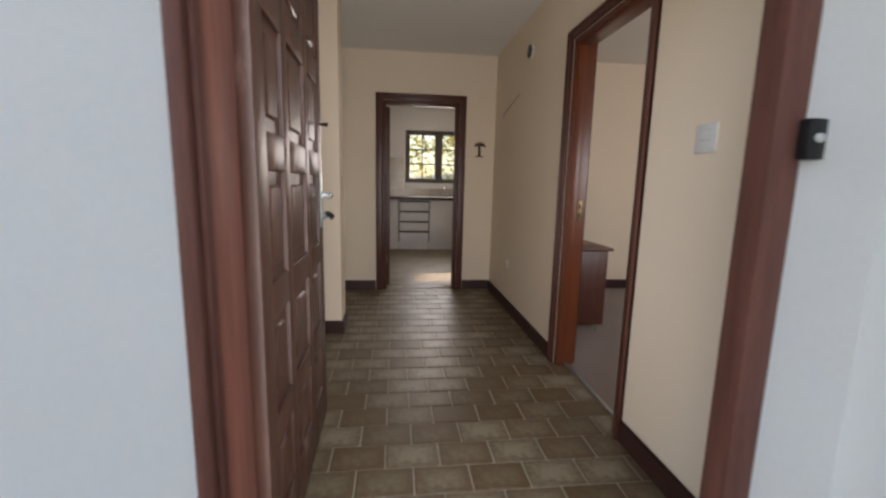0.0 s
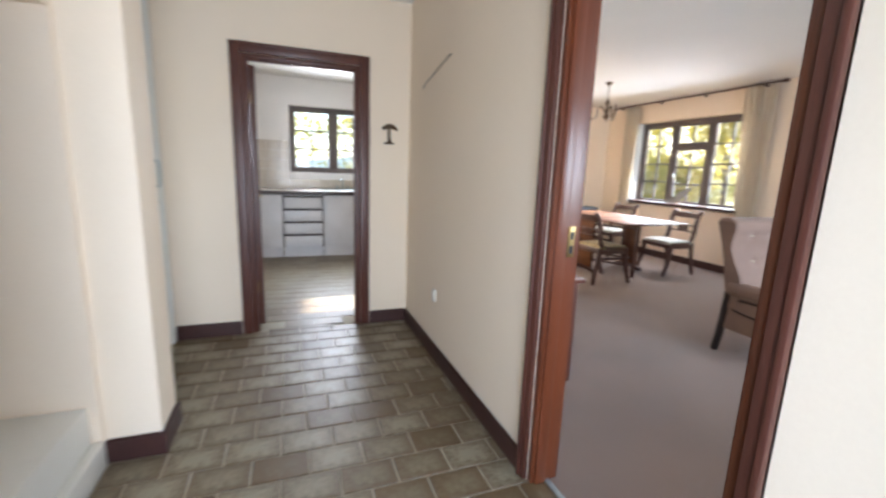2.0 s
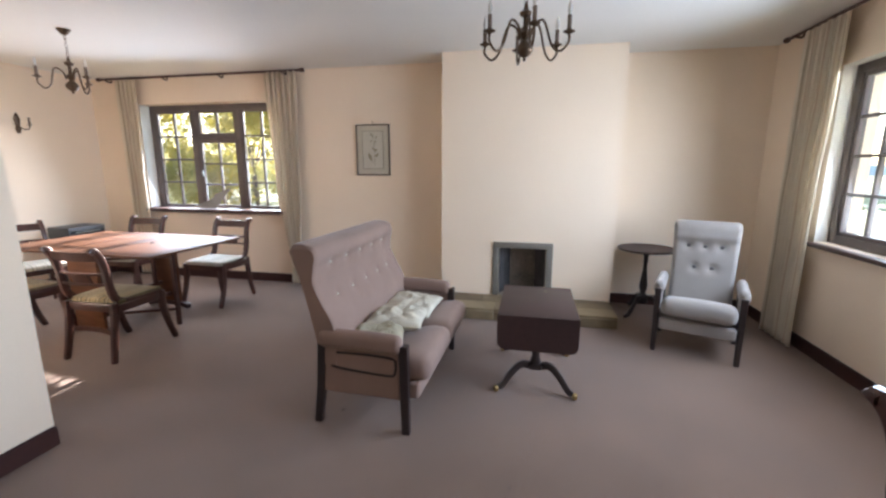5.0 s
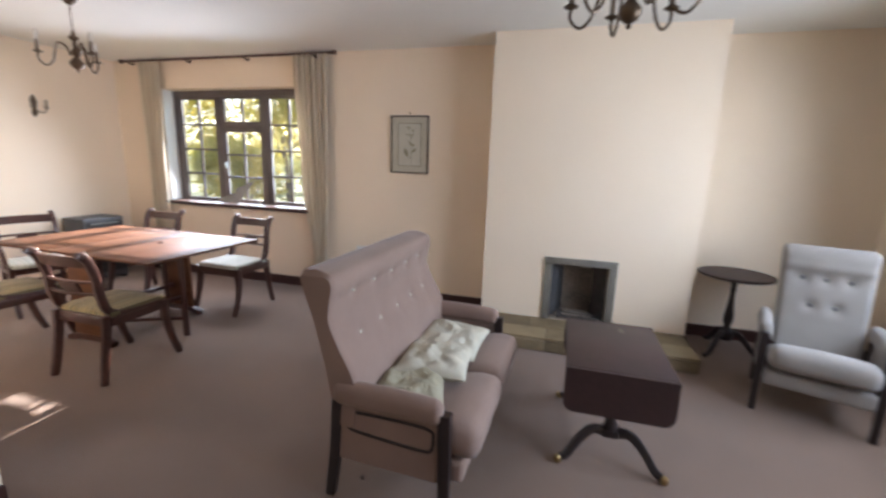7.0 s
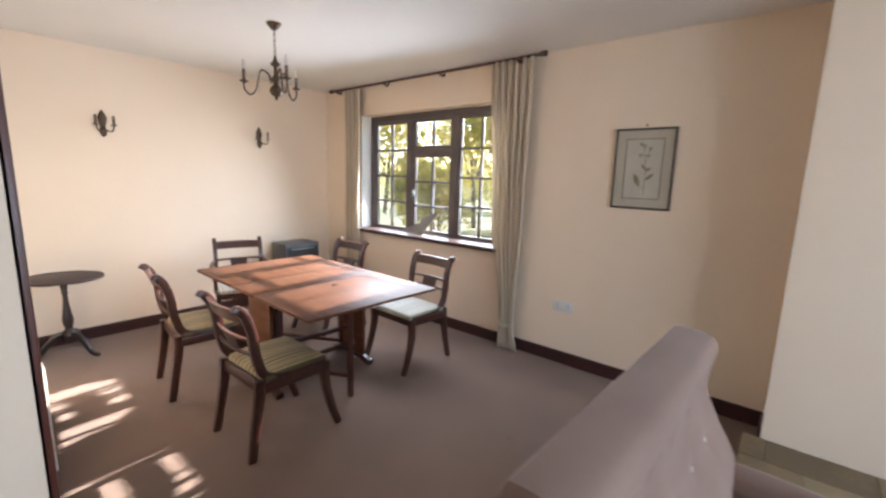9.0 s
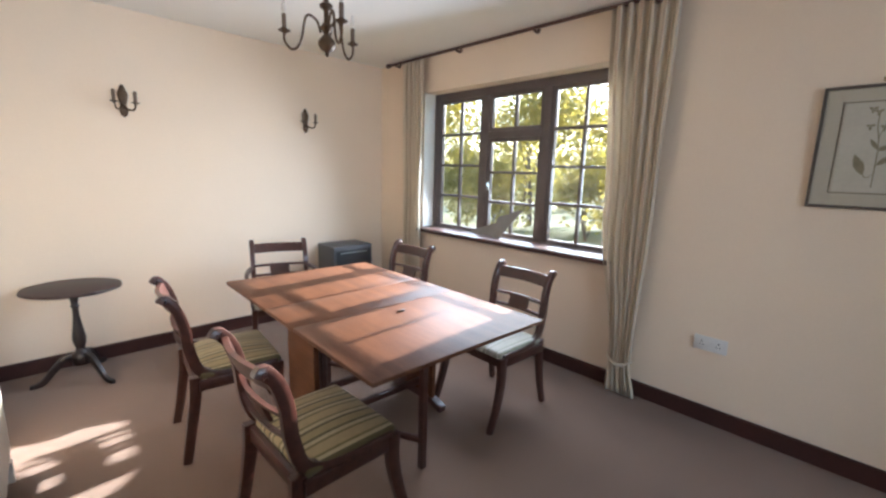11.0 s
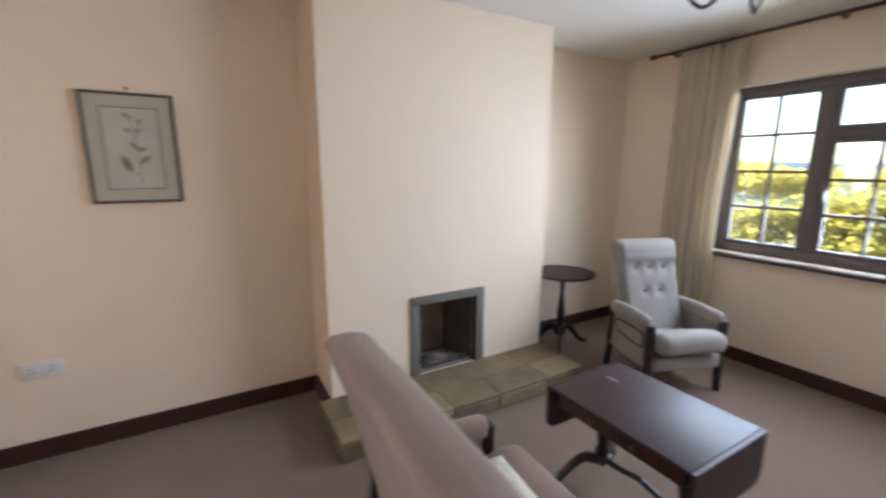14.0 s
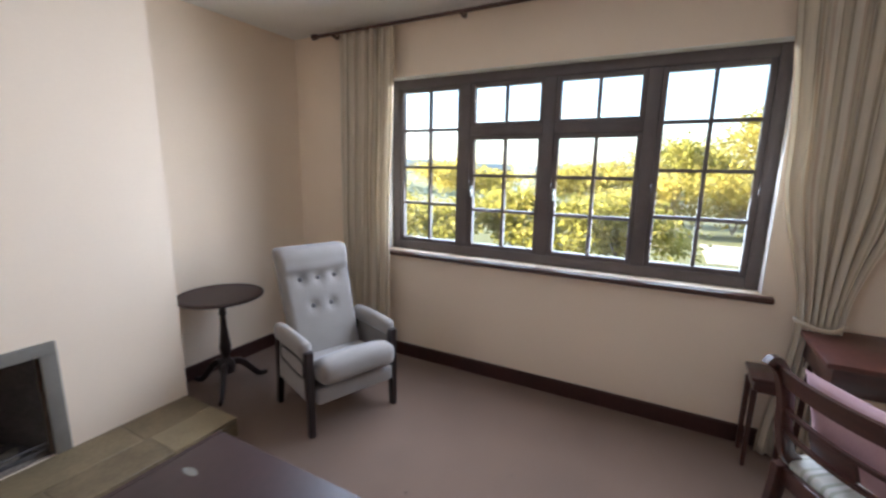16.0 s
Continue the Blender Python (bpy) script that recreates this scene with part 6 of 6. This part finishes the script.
def tile_mesh(w, d):
    key = (round(w, 3), round(d, 3))
    if key not in shared:
        shared[key] = mesh_of("tile", bx(0.004, w - 0.004, 0.004, d - 0.004, -0.014, 0.0, bev=0.003, seg=1), TILE)
    return shared[key]


def row_cells(xa, xb, off):
    x = xa - ((xa - off) % TW)
    while x < xb:
        a, b = max(x, xa), min(x + TW, xb)
        if b - a > 0.02:
            yield a, b
        x += TW


r0 = math.floor((1.06 - T0) / TD)
for r in range(r0, 24):
    y0, y1 = max(1.06, T0 + r * TD), min(4.62, T0 + (r + 1) * TD)
    if y1 - y0 < 0.02:
        continue
    xr = -0.424 if 3.25 < (y0 + y1) / 2 < 3.5 else (-0.622 if y1 < 3.3 else -0.66)
    for a, b in row_cells(xr, 1.13, -0.282 + (TW / 2 if r % 2 else 0)):
        ob = new("tile", tile_mesh(b - a, y1 - y0))
        ob.location = (a, y0, random.uniform(-0.0008, 0.0))
        ob.parent = floor_hall

bm = bmesh.new()
for r in range(18, 40):
    y0, y1 = max(4.62, T0 + r * TD), min(7.49, T0 + (r + 1) * TD)
    if y1 - y0 < 0.02:
        continue
    for a, b in row_cells(-1.2, 2.6, -0.282 + (TW / 2 if r % 2 else 0)):
        if y0 < 4.75 and not (-0.12 <= a and b <= 0.64):
            continue
        box(bm, a + 0.004, b - 0.004, y0 + 0.004, y1 - 0.004, -0.014, 0.0)
ktiles = part("tiles", bm, TILE, floor_kitchen, smooth=False)
tagged(ktiles, kind="stuff")

splash = thing("wall_splashback", "beige square wall tiles behind the kitchen worktop", "splashback", kind="structure")
tm = {}
for i in range(24):
    for j in range(5):
        x0, z0 = -1.2 + i * 0.15, 0.945 + j * 0.138
        if KW[0] - 0.14 < x0 < KW[1] and z0 + 0.138 > KW[2] - 0.03:
            continue
        if "m" not in tm:
            tm["m"] = mesh_of("wall_tile", bx(0.002, 0.148, -0.012, 0.0, 0.002, 0.136, bev=0.002, seg=1), SPLASH)
        ob = new("wall_tile", tm["m"])
        ob.location = (x0, 7.969, z0)
        ob.parent = splash
